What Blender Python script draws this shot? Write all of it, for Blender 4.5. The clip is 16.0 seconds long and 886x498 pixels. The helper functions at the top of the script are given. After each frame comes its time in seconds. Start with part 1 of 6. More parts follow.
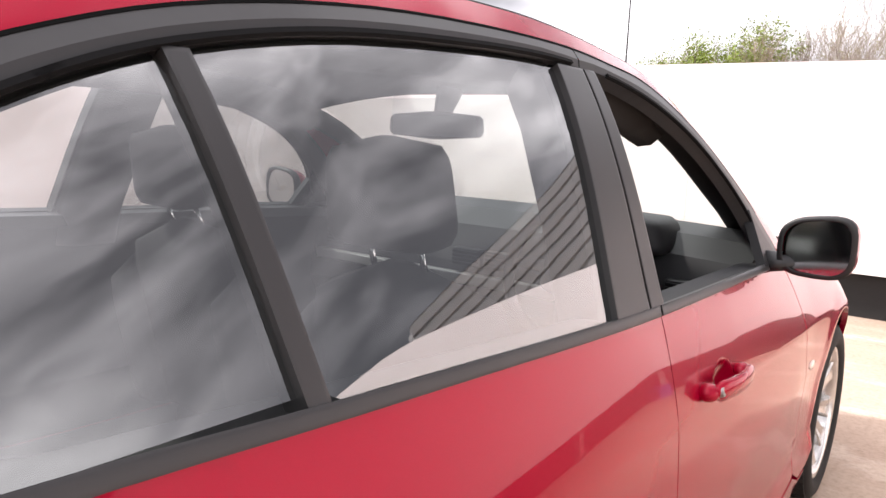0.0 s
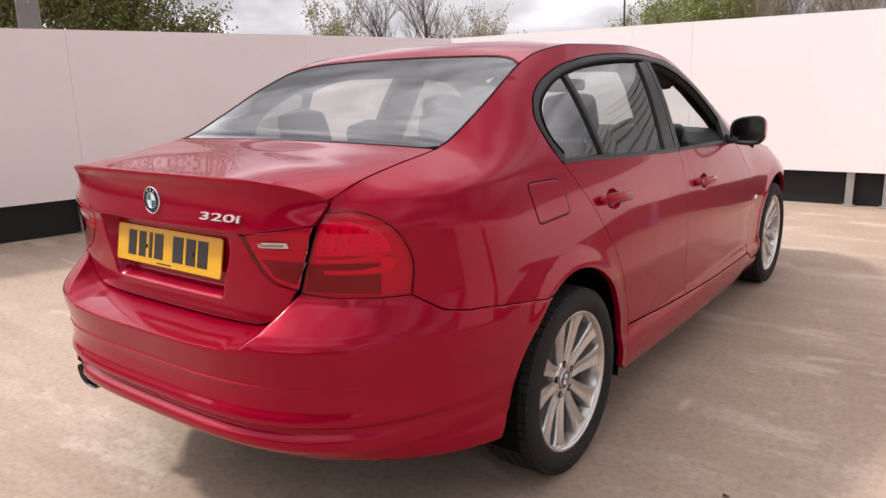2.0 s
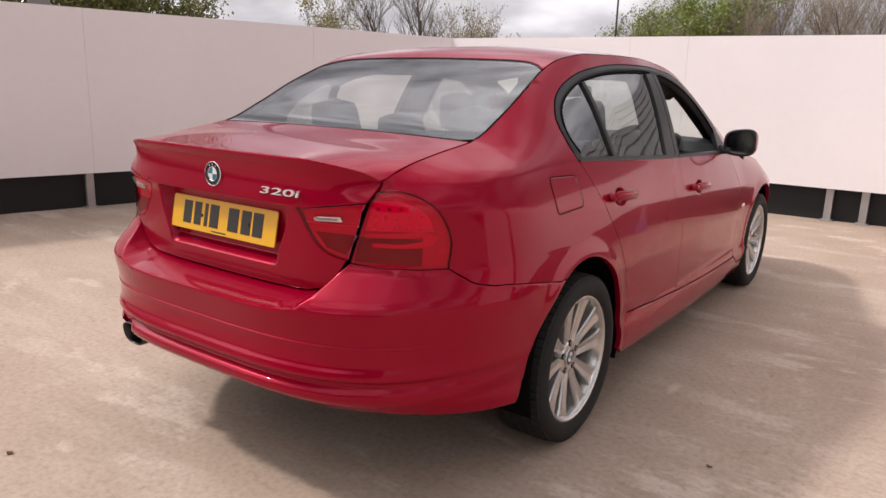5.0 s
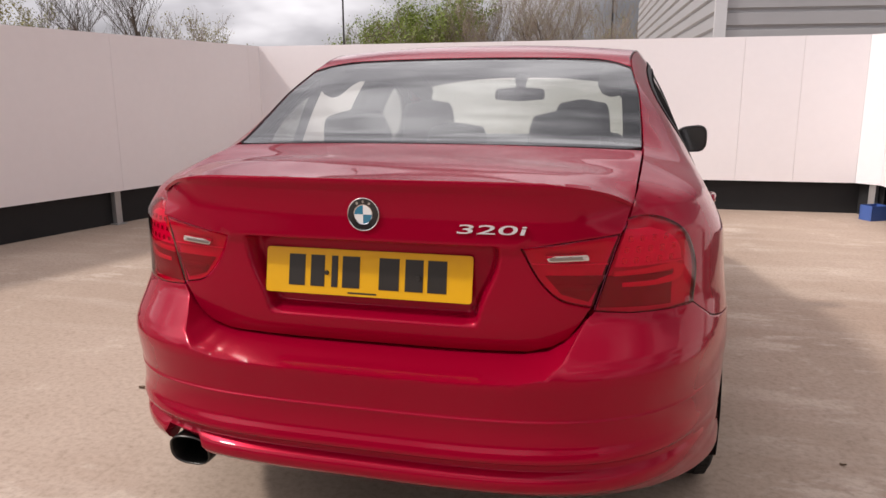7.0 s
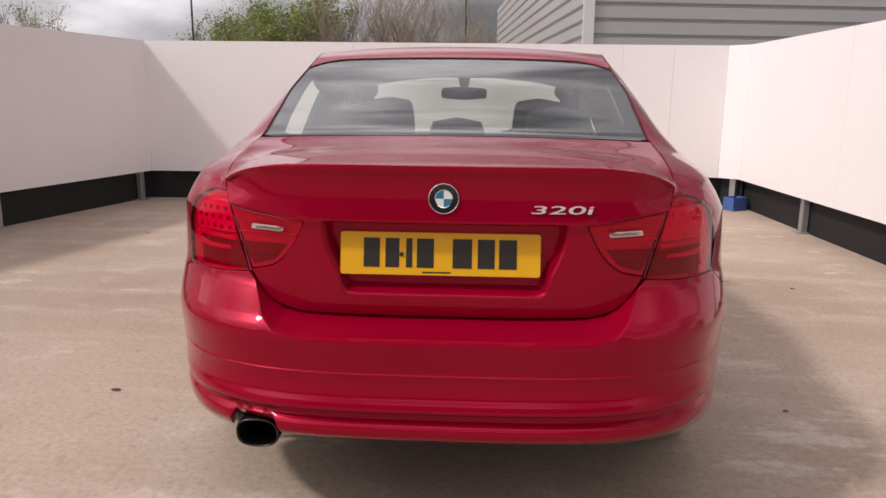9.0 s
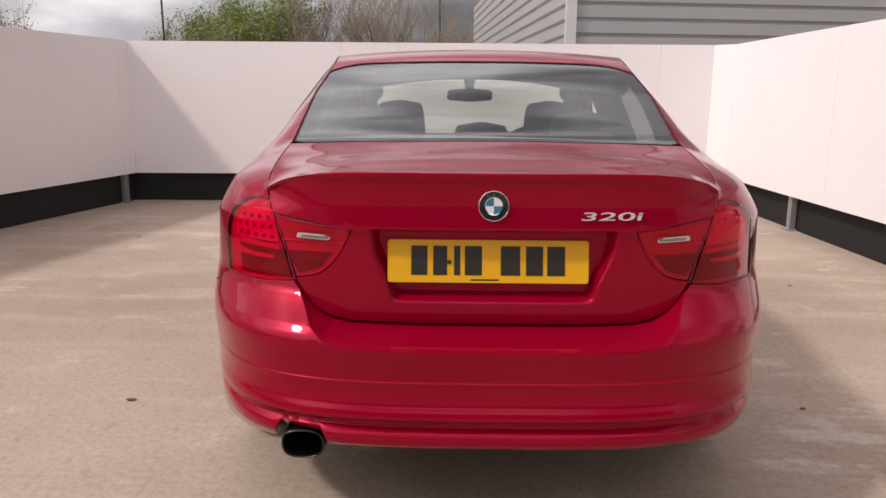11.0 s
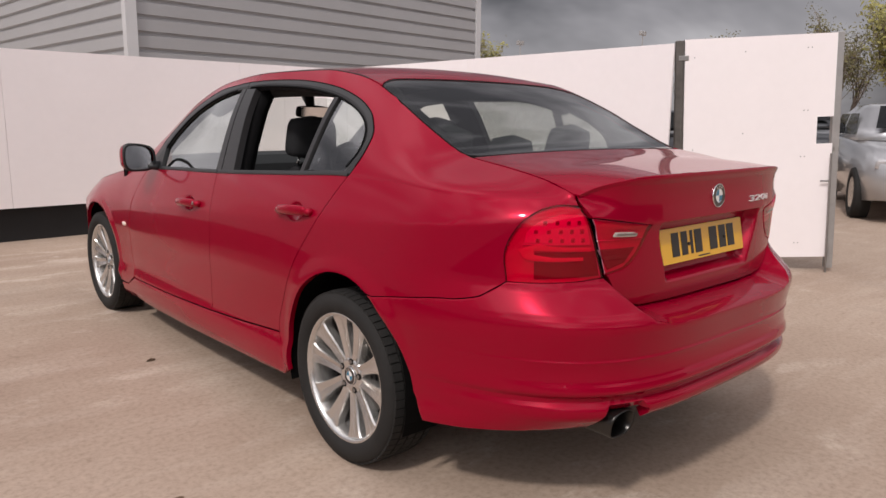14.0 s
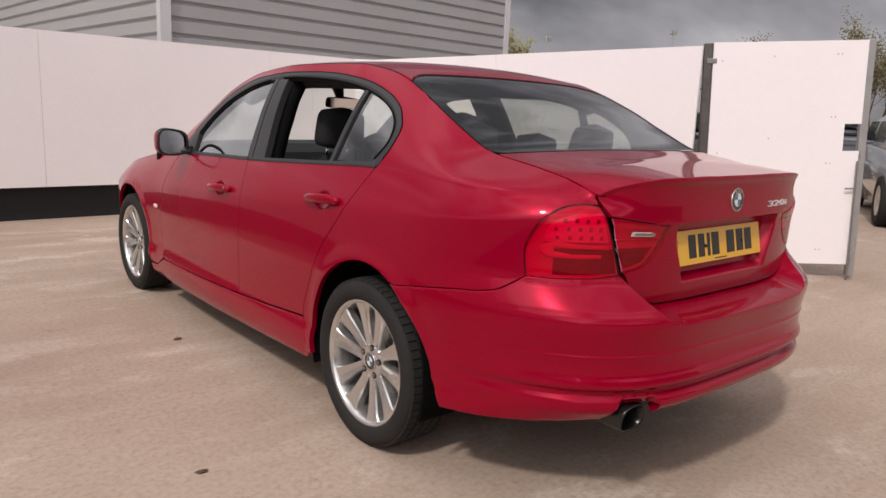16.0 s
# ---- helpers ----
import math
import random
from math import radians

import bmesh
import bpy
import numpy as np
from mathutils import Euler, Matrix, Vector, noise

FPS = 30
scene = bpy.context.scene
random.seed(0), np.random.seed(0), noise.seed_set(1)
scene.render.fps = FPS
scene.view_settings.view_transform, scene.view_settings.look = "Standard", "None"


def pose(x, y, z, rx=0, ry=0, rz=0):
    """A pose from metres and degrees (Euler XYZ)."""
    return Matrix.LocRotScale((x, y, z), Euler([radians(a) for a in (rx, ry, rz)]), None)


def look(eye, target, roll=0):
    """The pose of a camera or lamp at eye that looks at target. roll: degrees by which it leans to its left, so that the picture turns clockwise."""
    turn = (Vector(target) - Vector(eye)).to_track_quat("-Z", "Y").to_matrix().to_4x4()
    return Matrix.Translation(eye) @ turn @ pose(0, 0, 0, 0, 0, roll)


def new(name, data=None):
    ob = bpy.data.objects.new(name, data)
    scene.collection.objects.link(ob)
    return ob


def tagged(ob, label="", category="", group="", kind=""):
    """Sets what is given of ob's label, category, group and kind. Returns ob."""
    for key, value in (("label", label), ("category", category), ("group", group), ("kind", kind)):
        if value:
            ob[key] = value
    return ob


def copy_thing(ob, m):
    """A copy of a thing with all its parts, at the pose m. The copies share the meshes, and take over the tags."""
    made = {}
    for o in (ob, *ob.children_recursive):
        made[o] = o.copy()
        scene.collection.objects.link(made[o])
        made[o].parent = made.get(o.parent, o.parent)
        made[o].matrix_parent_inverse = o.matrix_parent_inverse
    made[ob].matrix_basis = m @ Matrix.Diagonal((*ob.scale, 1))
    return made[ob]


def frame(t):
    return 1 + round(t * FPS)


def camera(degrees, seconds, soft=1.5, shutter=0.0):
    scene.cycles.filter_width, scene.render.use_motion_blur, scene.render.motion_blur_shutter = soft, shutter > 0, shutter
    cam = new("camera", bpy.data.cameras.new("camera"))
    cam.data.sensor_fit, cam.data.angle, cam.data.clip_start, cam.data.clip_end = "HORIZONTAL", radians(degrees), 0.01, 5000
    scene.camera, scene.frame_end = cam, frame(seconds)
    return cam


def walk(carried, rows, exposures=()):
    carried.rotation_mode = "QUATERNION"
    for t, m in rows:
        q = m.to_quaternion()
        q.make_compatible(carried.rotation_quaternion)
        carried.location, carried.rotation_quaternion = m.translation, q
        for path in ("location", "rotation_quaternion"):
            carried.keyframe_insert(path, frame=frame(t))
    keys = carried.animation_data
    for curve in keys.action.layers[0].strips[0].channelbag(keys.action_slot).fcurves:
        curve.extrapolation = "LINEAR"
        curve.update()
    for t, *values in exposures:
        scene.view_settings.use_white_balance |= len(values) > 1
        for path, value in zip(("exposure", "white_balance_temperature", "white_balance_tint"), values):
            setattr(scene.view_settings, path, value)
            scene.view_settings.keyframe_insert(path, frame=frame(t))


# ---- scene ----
cam = camera(62.9, 16.0)
PATH = [
    (0, (1.202, 0.973, 1.246), (0.028, 2.559, 0.923), 2.2),
    (0.5, (1.378, 0.348, 1.275), (0.3, 1.989, 0.892), 1.5),
    (1, (1.572, -0.201, 1.286), (0.469, 1.424, 0.906), -0.1),
    (1.2, (1.687, -0.478, 1.292), (0.56, 1.124, 0.889), -1.2),
    (1.5, (1.79, -0.733, 1.269), (0.632, 0.84, 0.838), -1.6),
    (2, (1.885, -1.047, 1.291), (0.711, 0.509, 0.843), -1.6),
    (2.5, (1.939, -1.229, 1.296), (0.741, 0.325, 0.908), -1.1),
    (3, (1.982, -1.259, 1.302), (0.759, 0.277, 0.92), -0.7),
    (3.5, (1.987, -1.277, 1.306), (0.76, 0.252, 0.908), -0.1),
    (4, (1.975, -1.315, 1.287), (0.771, 0.235, 0.904), 0.4),
    (4.2, (1.967, -1.306, 1.302), (0.768, 0.242, 0.896), 0.6),
    (6.5, (1.133, -1.439, 1.271), (0.383, 0.362, 0.828), 2.1),
    (7, (0.583, -1.461, 1.256), (0.098, 0.434, 0.84), -0.2),
    (7.5, (0.218, -1.555, 1.225), (-0.021, 0.378, 0.769), -1.9),
    (8, (0.112, -1.653, 1.248), (-0.01, 0.3, 0.834), -0.9),
    (8.5, (0.066, -1.694, 1.263), (-0.001, 0.256, 0.822), 0.1),
    (9, (0.084, -1.714, 1.239), (-0.01, 0.241, 0.827), 0.6),
    (11.5, (-0.291, -1.702, 1.262), (-0.245, 0.253, 0.841), 0.2),
    (12, (-0.679, -1.568, 1.227), (-0.399, 0.363, 0.786), 1.3),
    (12.5, (-1.158, -1.393, 1.238), (-0.43, 0.425, 0.834), 1.8),
    (13, (-1.666, -1.3, 1.242), (-0.647, 0.395, 0.942), 1.1),
    (13.5, (-2.05, -1.167, 1.216), (-0.812, 0.367, 0.876), 0.9),
    (14, (-2.241, -1.081, 1.228), (-0.934, 0.391, 0.873), 0.5),
    (14.5, (-2.272, -1.113, 1.234), (-1.011, 0.392, 0.853), 0.7),
    (15, (-2.305, -1.121, 1.225), (-1.057, 0.393, 0.833), 1.4),
    (15.5, (-2.304, -1.124, 1.226), (-1.06, 0.394, 0.843), 2.0),
    (16, (-2.295, -1.132, 1.239), (-1.032, 0.373, 0.864), 2.4),
]
EXPOSURE = ((0, 0.95), (0.5, 0.7), (1, 0.3), (1.5, 0.12), (2.5, 0.0), (4, -0.1), (6.5, -0.25), (9, -0.45), (11.5, -0.44), (12.5, -0.56), (14.5, -0.62), (16, -0.6))
walk(cam, [(t, look(eye, target, roll)) for t, eye, target, roll in PATH], EXPOSURE)


# ==== place ====

# ---- sky and sun ----
SUN_TO = Vector((-0.84, -0.39, 1.0)).normalized()
world = bpy.data.worlds.new("sky")
scene.world = world
world.use_nodes = True
wn, wl = world.node_tree.nodes, world.node_tree.links
wn.clear()
w_out = wn.new("ShaderNodeOutputWorld")
w_bg = wn.new("ShaderNodeBackground")
w_sky = wn.new("ShaderNodeTexSky")
w_sky.sky_type = 'NISHITA'
w_sky.sun_disc = False
w_sky.sun_elevation = math.asin(SUN_TO.z)
w_sky.sun_rotation = math.atan2(SUN_TO.x, SUN_TO.y)
w_co = wn.new("ShaderNodeTexCoord")
w_map = wn.new("ShaderNodeMapping")
w_map.inputs["Scale"].default_value = (1.0, 1.0, 2.1)
w_n = wn.new("ShaderNodeTexNoise")
w_n.inputs["Scale"].default_value = 2.2
w_n.inputs["Detail"].default_value = 5.0
w_n.inputs["Roughness"].default_value = 0.50
w_n.inputs["Distortion"].default_value = 0.25
w_ramp = wn.new("ShaderNodeValToRGB")
w_ramp.color_ramp.elements[0].position = 0.37
w_ramp.color_ramp.elements[0].color = (0.34, 0.325, 0.35, 1)
w_ramp.color_ramp.elements[1].position = 0.65
w_ramp.color_ramp.elements[1].color = (2.2, 2.11, 2.17, 1)
mid = w_ramp.color_ramp.elements.new(0.50)
mid.color = (0.98, 0.93, 0.985, 1)
w_scale = wn.new("ShaderNodeMix")
w_scale.data_type = 'RGBA'
w_scale.inputs["Factor"].default_value = 0.93
w_mul = wn.new("ShaderNodeVectorMath")
w_mul.operation = 'SCALE'
w_mul.inputs["Scale"].default_value = 0.10
wl.new(w_co.outputs["Generated"], w_map.inputs["Vector"])
wl.new(w_map.outputs["Vector"], w_n.inputs["Vector"])
wl.new(w_n.outputs["Fac"], w_ramp.inputs["Fac"])
wl.new(w_sky.outputs["Color"], w_mul.inputs[0])
wl.new(w_mul.outputs["Vector"], w_scale.inputs["A"])
w_dot, w_pow, w_glow = (wn.new("ShaderNodeVectorMath"), wn.new("ShaderNodeMath"), wn.new("ShaderNodeMath"))     # thin cloud glows round the sun
w_dot.operation, w_pow.operation, w_glow.operation = 'DOT_PRODUCT', 'POWER', 'MULTIPLY_ADD'
w_dot.inputs[1].default_value = SUN_TO
w_half = wn.new("ShaderNodeMath")
w_half.operation = 'MULTIPLY_ADD'
w_half.inputs[1].default_value = w_half.inputs[2].default_value = 0.5
w_pow.inputs[1].default_value = 2.2
w_glow.inputs[1].default_value, w_glow.inputs[2].default_value = 1.6, 0.60
w_bright = wn.new("ShaderNodeVectorMath")
w_bright.operation = 'SCALE'
wl.new(w_co.outputs["Generated"], w_dot.inputs[0])
wl.new(w_dot.outputs["Value"], w_half.inputs[0])
wl.new(w_half.outputs[0], w_pow.inputs[0])
wl.new(w_pow.outputs[0], w_glow.inputs[0])
wl.new(w_ramp.outputs["Color"], w_bright.inputs[0])
wl.new(w_glow.outputs[0], w_bright.inputs["Scale"])
wl.new(w_bright.outputs["Vector"], w_scale.inputs["B"])
wl.new(w_scale.outputs["Result"], w_bg.inputs["Color"])
w_bg.inputs["Strength"].default_value = 0.80
wl.new(w_bg.outputs["Background"], w_out.inputs["Surface"])

sun = new("sun", bpy.data.lights.new("sun", 'SUN'))
sun.data.energy = 2.8
sun.data.angle = radians(4.5)
sun.data.color = (1.0, 0.93, 0.885)
sun.matrix_world = SUN_TO.to_track_quat("Z", "Y").to_matrix().to_4x4()


# ---- materials ----
def mat(name, base, rough=0.5, metal=0.0, vary=0.0, scale=8.0, bump=0.0, bump_scale=60.0, coat=0.0, spec=0.5, fine=0.0, fine_scale=90.0, emit=0.0, coat_ior=1.5):
    """A principled material whose colour varies at two scales, with a fine relief."""
    m = bpy.data.materials.new(name)
    m.use_nodes = True
    n, l = m.node_tree.nodes, m.node_tree.links
    b = n["Principled BSDF"]
    b.inputs["Base Color"].default_value = (*base, 1)
    b.inputs["Roughness"].default_value = rough
    b.inputs["Metallic"].default_value = metal
    b.inputs["Specular IOR Level"].default_value = spec
    b.inputs["Coat Weight"].default_value = coat
    b.inputs["Coat Roughness"].default_value = 0.02
    b.inputs["Coat IOR"].default_value = coat_ior
    if emit:
        b.inputs["Emission Color"].default_value = (*base, 1)
        b.inputs["Emission Strength"].default_value = emit
    co = n.new("ShaderNodeTexCoord")
    if vary or fine:
        t1, t2 = n.new("ShaderNodeTexNoise"), n.new("ShaderNodeTexNoise")
        t1.inputs["Scale"].default_value, t1.inputs["Detail"].default_value = scale, 5
        t2.inputs["Scale"].default_value, t2.inputs["Detail"].default_value = fine_scale, 3
        l.new(co.outputs["Object"], t1.inputs["Vector"])
        l.new(co.outputs["Object"], t2.inputs["Vector"])
        a1, a2, a3 = (n.new("ShaderNodeMath") for _ in range(3))
        hs = n.new("ShaderNodeHueSaturation")
        a1.operation = a2.operation = 'MULTIPLY_ADD'
        a1.inputs[1].default_value, a1.inputs[2].default_value = 2 * vary, 1 - vary
        a2.inputs[1].default_value, a2.inputs[2].default_value = 2 * fine, -fine
        a3.operation = 'ADD'
        l.new(t1.outputs["Fac"], a1.inputs[0])
        l.new(t2.outputs["Fac"], a2.inputs[0])
        l.new(a1.outputs[0], a3.inputs[0])
        l.new(a2.outputs[0], a3.inputs[1])
        hs.inputs["Color"].default_value = (*base, 1)
        l.new(a3.outputs[0], hs.inputs["Value"])
        l.new(hs.outputs["Color"], b.inputs["Base Color"])
    if bump:
        t3, bp = n.new("ShaderNodeTexNoise"), n.new("ShaderNodeBump")
        t3.inputs["Scale"].default_value, t3.inputs["Detail"].default_value = bump_scale, 4
        bp.inputs["Strength"].default_value, bp.inputs["Distance"].default_value = bump, 0.01
        l.new(co.outputs["Object"], t3.inputs["Vector"])
        l.new(t3.outputs["Fac"], bp.inputs["Height"])
        l.new(bp.outputs["Normal"], b.inputs["Normal"])
    return m


def glass_mat(name, tint, f0=0.05, rough=0.0):
    """A thin pane: a tinted see-through layer under a clear gloss that grows towards grazing views."""
    m = bpy.data.materials.new(name)
    m.use_nodes = True
    n, l = m.node_tree.nodes, m.node_tree.links
    n.clear()
    o, mix, tr, gl, lw, pw, ma = (n.new("ShaderNode" + k) for k in ("OutputMaterial", "MixShader", "BsdfTransparent", "BsdfGlossy", "LayerWeight", "Math", "Math"))
    tr.inputs["Color"].default_value = (*tint, 1)
    gl.inputs["Roughness"].default_value = rough
    lw.inputs["Blend"].default_value = 0.5
    pw.operation, ma.operation = 'POWER', 'MULTIPLY_ADD'
    pw.inputs[1].default_value = 4.0
    ma.inputs[1].default_value, ma.inputs[2].default_value = 1 - f0, f0
    l.new(lw.outputs["Facing"], pw.inputs[0])
    l.new(pw.outputs[0], ma.inputs[0])
    l.new(ma.outputs[0], mix.inputs[0])
    l.new(tr.outputs[0], mix.inputs[1])
    l.new(gl.outputs[0], mix.inputs[2])
    l.new(mix.outputs[0], o.inputs["Surface"])
    return m


PAINT = mat("red_paint", (0.298, 0.0005, 0.0190), rough=0.27, metal=0.24, coat=0.82, coat_ior=1.28, vary=0.04, scale=1.2, fine=0.10, fine_scale=1800.0, spec=0.05)
DARK = mat("black_plastic", (0.012, 0.012, 0.013), rough=0.45, vary=0.15, scale=20, bump=0.05, bump_scale=400)
GAP = mat("dark_recess", (0.004, 0.004, 0.004), rough=0.9, spec=0.06)
TRIM = mat("satin_black_trim", (0.029, 0.028, 0.029), rough=0.40, spec=0.36, vary=0.1, scale=5)
RUBBER = mat("tyre_rubber", (0.021, 0.020, 0.019), rough=0.8, spec=0.25, vary=0.3, scale=9, bump=0.12, bump_scale=300)
ALLOY = mat("silver_alloy", (0.62, 0.61, 0.59), rough=0.27, metal=0.85, vary=0.06, scale=12, coat=0.4)
STEEL = mat("dull_steel", (0.30, 0.29, 0.28), rough=0.42, metal=0.9, vary=0.2, scale=14)
CHROME = mat("chrome", (0.82, 0.82, 0.83), rough=0.08, metal=1.0)
PIPE = mat("dark_steel_pipe", (0.06, 0.058, 0.055), rough=0.3, metal=0.9, vary=0.3, scale=18)
GLASS = glass_mat("clear_glass", (0.86, 0.92, 0.89), 0.05)
GLASS_SIDE = glass_mat("side_glass", (0.68, 0.72, 0.71), 0.28)
GLASS_REAR = glass_mat("rear_glass", (0.70, 0.76, 0.70), 0.20)
FABRIC = mat("dark_seat_cloth", (0.018, 0.018, 0.020), rough=0.92, vary=0.2, scale=30, bump=0.2, bump_scale=900)
CABIN = mat("dark_cabin_plastic", (0.022, 0.022, 0.024), rough=0.6, vary=0.15, scale=14, bump=0.06, bump_scale=700)
FELT = mat("black_felt", (0.006, 0.006, 0.0065), rough=0.95, vary=0.2, scale=40, spec=0.15)
# one even, very dark grey for headlining, front pillars and roof rails
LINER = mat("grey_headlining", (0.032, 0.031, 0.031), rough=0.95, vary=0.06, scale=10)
WHITE = mat("white_hoarding", (0.87, 0.815, 0.812), rough=0.55, vary=0.04, scale=1.1, fine=0.02, fine_scale=14, bump=0.04, bump_scale=9)
KERB = mat("black_kerb", (0.0085, 0.0082, 0.0086), rough=0.75, vary=0.35, scale=3, bump=0.15, bump_scale=30)
GALV = mat("galvanised_steel", (0.42, 0.41, 0.40), rough=0.45, metal=0.7, vary=0.18, scale=10, fine=0.06, fine_scale=60)
CLAD = mat("grey_cladding", (0.40, 0.395, 0.40), rough=0.42, metal=0.25, vary=0.07, scale=0.6, fine=0.02, fine_scale=9)
CLAD_B = mat("grey_cladding_trim", (0.58, 0.575, 0.58), rough=0.45, metal=0.15, vary=0.05, scale=1.5)


def ground_mat():
    m = mat("worn_concrete", (0.36, 0.315, 0.265), rough=0.88)
    n, l = m.node_tree.nodes, m.node_tree.links
    b, co = n["Principled BSDF"], n["Texture Coordinate"]

    def tex(scale, detail, rough, stretch=(1, 1, 1), turn=0.0):
        mp, t = n.new("ShaderNodeMapping"), n.new("ShaderNodeTexNoise")
        mp.inputs["Scale"].default_value, mp.inputs["Rotation"].default_value = stretch, (0, 0, turn)
        t.inputs["Scale"].default_value, t.inputs["Detail"].default_value, t.inputs["Roughness"].default_value = scale, detail, rough
        l.new(co.outputs["Object"], mp.inputs["Vector"])
        l.new(mp.outputs["Vector"], t.inputs["Vector"])
        return t

    def ramp(t, stops):
        r = n.new("ShaderNodeValToRGB")
        e = r.color_ramp.elements
        e[0].position, e[0].color = stops[0][0], (*stops[0][1], 1)
        e[1].position, e[1].color = stops[-1][0], (*stops[-1][1], 1)
        for p, c in stops[1:-1]:
            e.new(p).color = (*c, 1)
        l.new(t.outputs["Fac"], r.inputs["Fac"])
        return r

    def mixed(a, bb, fac, kind='MIX'):
        x = n.new("ShaderNodeMix")
        x.data_type, x.blend_type = 'RGBA', kind
        l.new(a, x.inputs["A"])
        l.new(bb, x.inputs["B"])
        if isinstance(fac, float):
            x.inputs["Factor"].default_value = fac
        else:
            l.new(fac, x.inputs["Factor"])
        return x.outputs["Result"]

    broad = ramp(tex(0.55, 5, 0.6), [(0.3, (0.325, 0.234, 0.176)), (0.5, (0.385, 0.290, 0.222)), (0.7, (0.44, 0.340, 0.268))])
    grain = ramp(tex(42, 6, 0.7), [(0.25, (0.70, 0.69, 0.67)), (0.5, (1, 1, 1)), (0.8, (1.18, 1.18, 1.18))])
    streak = ramp(tex(1.3, 7, 0.62, (0.5, 2.6, 1), 0.35), [(0.50, (0, 0, 0)), (0.66, (1, 1, 1))])
    patch = ramp(tex(2.2, 8, 0.7), [(0.60, (0, 0, 0)), (0.70, (1, 1, 1))])
    dirt = ramp(tex(0.9, 6, 0.65, (1, 0.5, 1), 1.0), [(0.56, (0, 0, 0)), (0.72, (1, 1, 1))])
    pale, dark = n.new("ShaderNodeRGB"), n.new("ShaderNodeRGB")
    pale.outputs[0].default_value, dark.outputs[0].default_value = (0.60, 0.50, 0.42, 1), (0.23, 0.18, 0.14, 1)
    soft1, soft2 = n.new("ShaderNodeMath"), n.new("ShaderNodeMath")
    for s, src, k in ((soft1, streak, 0.22), (soft2, dirt, 0.30)):
        s.operation = 'MULTIPLY'
        s.inputs[1].default_value = k
        l.new(src.outputs["Color"], s.inputs[0])
    soft3 = n.new("ShaderNodeMath")
    soft3.operation = 'MULTIPLY'
    soft3.inputs[1].default_value = 0.38
    l.new(patch.outputs["Color"], soft3.inputs[0])
    c = mixed(broad.outputs["Color"], pale.outputs[0], soft1.outputs[0])
    c = mixed(c, pale.outputs[0], soft3.outputs[0])
    c = mixed(c, dark.outputs[0], soft2.outputs[0])
    scuff = ramp(tex(1.9, 9, 0.66, (0.8, 1.7, 1), 0.2), [(0.535, (0, 0, 0)), (0.60, (1, 1, 1))])
    where = ramp(tex(0.8, 3, 0.5, (1, 1, 1), 2.0), [(0.46, (0, 0, 0)), (0.60, (1, 1, 1))])
    soft4 = n.new("ShaderNodeMath")
    soft4.operation = 'MULTIPLY'
    l.new(scuff.outputs["Color"], soft4.inputs[0])
    l.new(where.outputs["Color"], soft4.inputs[1])
    soft5 = n.new("ShaderNodeMath")
    soft5.operation = 'MULTIPLY'
    soft5.inputs[1].default_value = 0.50
    l.new(soft4.outputs[0], soft5.inputs[0])
    c = mixed(c, pale.outputs[0], soft5.outputs[0])
    spot = ramp(tex(11, 5, 0.75), [(0.28, (0.72, 0.70, 0.68)), (0.40, (1, 1, 1)), (0.9, (1, 1, 1))])
    c = mixed(c, spot.outputs["Color"], 1.0, 'MULTIPLY')
    c = mixed(c, grain.outputs["Color"], 1.0, 'MULTIPLY')
    l.new(c, b.inputs["Base Color"])
    h, bp = tex(70, 6, 0.7), n.new("ShaderNodeBump")
    bp.inputs["Strength"].default_value, bp.inputs["Distance"].default_value = 0.15, 0.005
    l.new(h.outputs["Fac"], bp.inputs["Height"])
    l.new(bp.outputs["Normal"], b.inputs["Normal"])
    return m


GROUND = ground_mat()


# ---- mesh helpers ----
def part(name, bm, material, parent=None, label="", smooth=False):
    me = bpy.data.meshes.new(name)
    bm.to_mesh(me)
    bm.free()
    me.materials.append(material)
    if smooth:
        me.polygons.foreach_set("use_smooth", [True] * len(me.polygons))
    ob = new(name, me)
    ob.parent = parent
    if label:
        ob["label"] = label
    return ob


def thing(name, label, category, at=None, group=""):
    ob = new(name)
    ob.empty_display_size = 0.1
    if at is not None:
        ob.matrix_world = at
    return tagged(ob, label, category, group)


def box(bm, lo, hi, m=None, bevel=0.0):
    vs = [bm.verts.new((x, y, z)) for z in (lo[2], hi[2]) for y in (lo[1], hi[1]) for x in (lo[0], hi[0])]
    fs = [bm.faces.new([vs[i] for i in q]) for q in ((0, 2, 3, 1), (4, 5, 7, 6), (0, 1, 5, 4), (2, 6, 7, 3), (0, 4, 6, 2), (1, 3, 7, 5))]
    if bevel:
        es = list({e for f in fs for e in f.edges})
        r = bmesh.ops.bevel(bm, geom=es, offset=bevel, segments=2, affect='EDGES', profile=0.5)
        vs = list({v for f in r["faces"] for v in f.verts} | {v for v in vs if v.is_valid})
    if m is not None:
        bmesh.ops.transform(bm, matrix=m, verts=vs)
    return vs


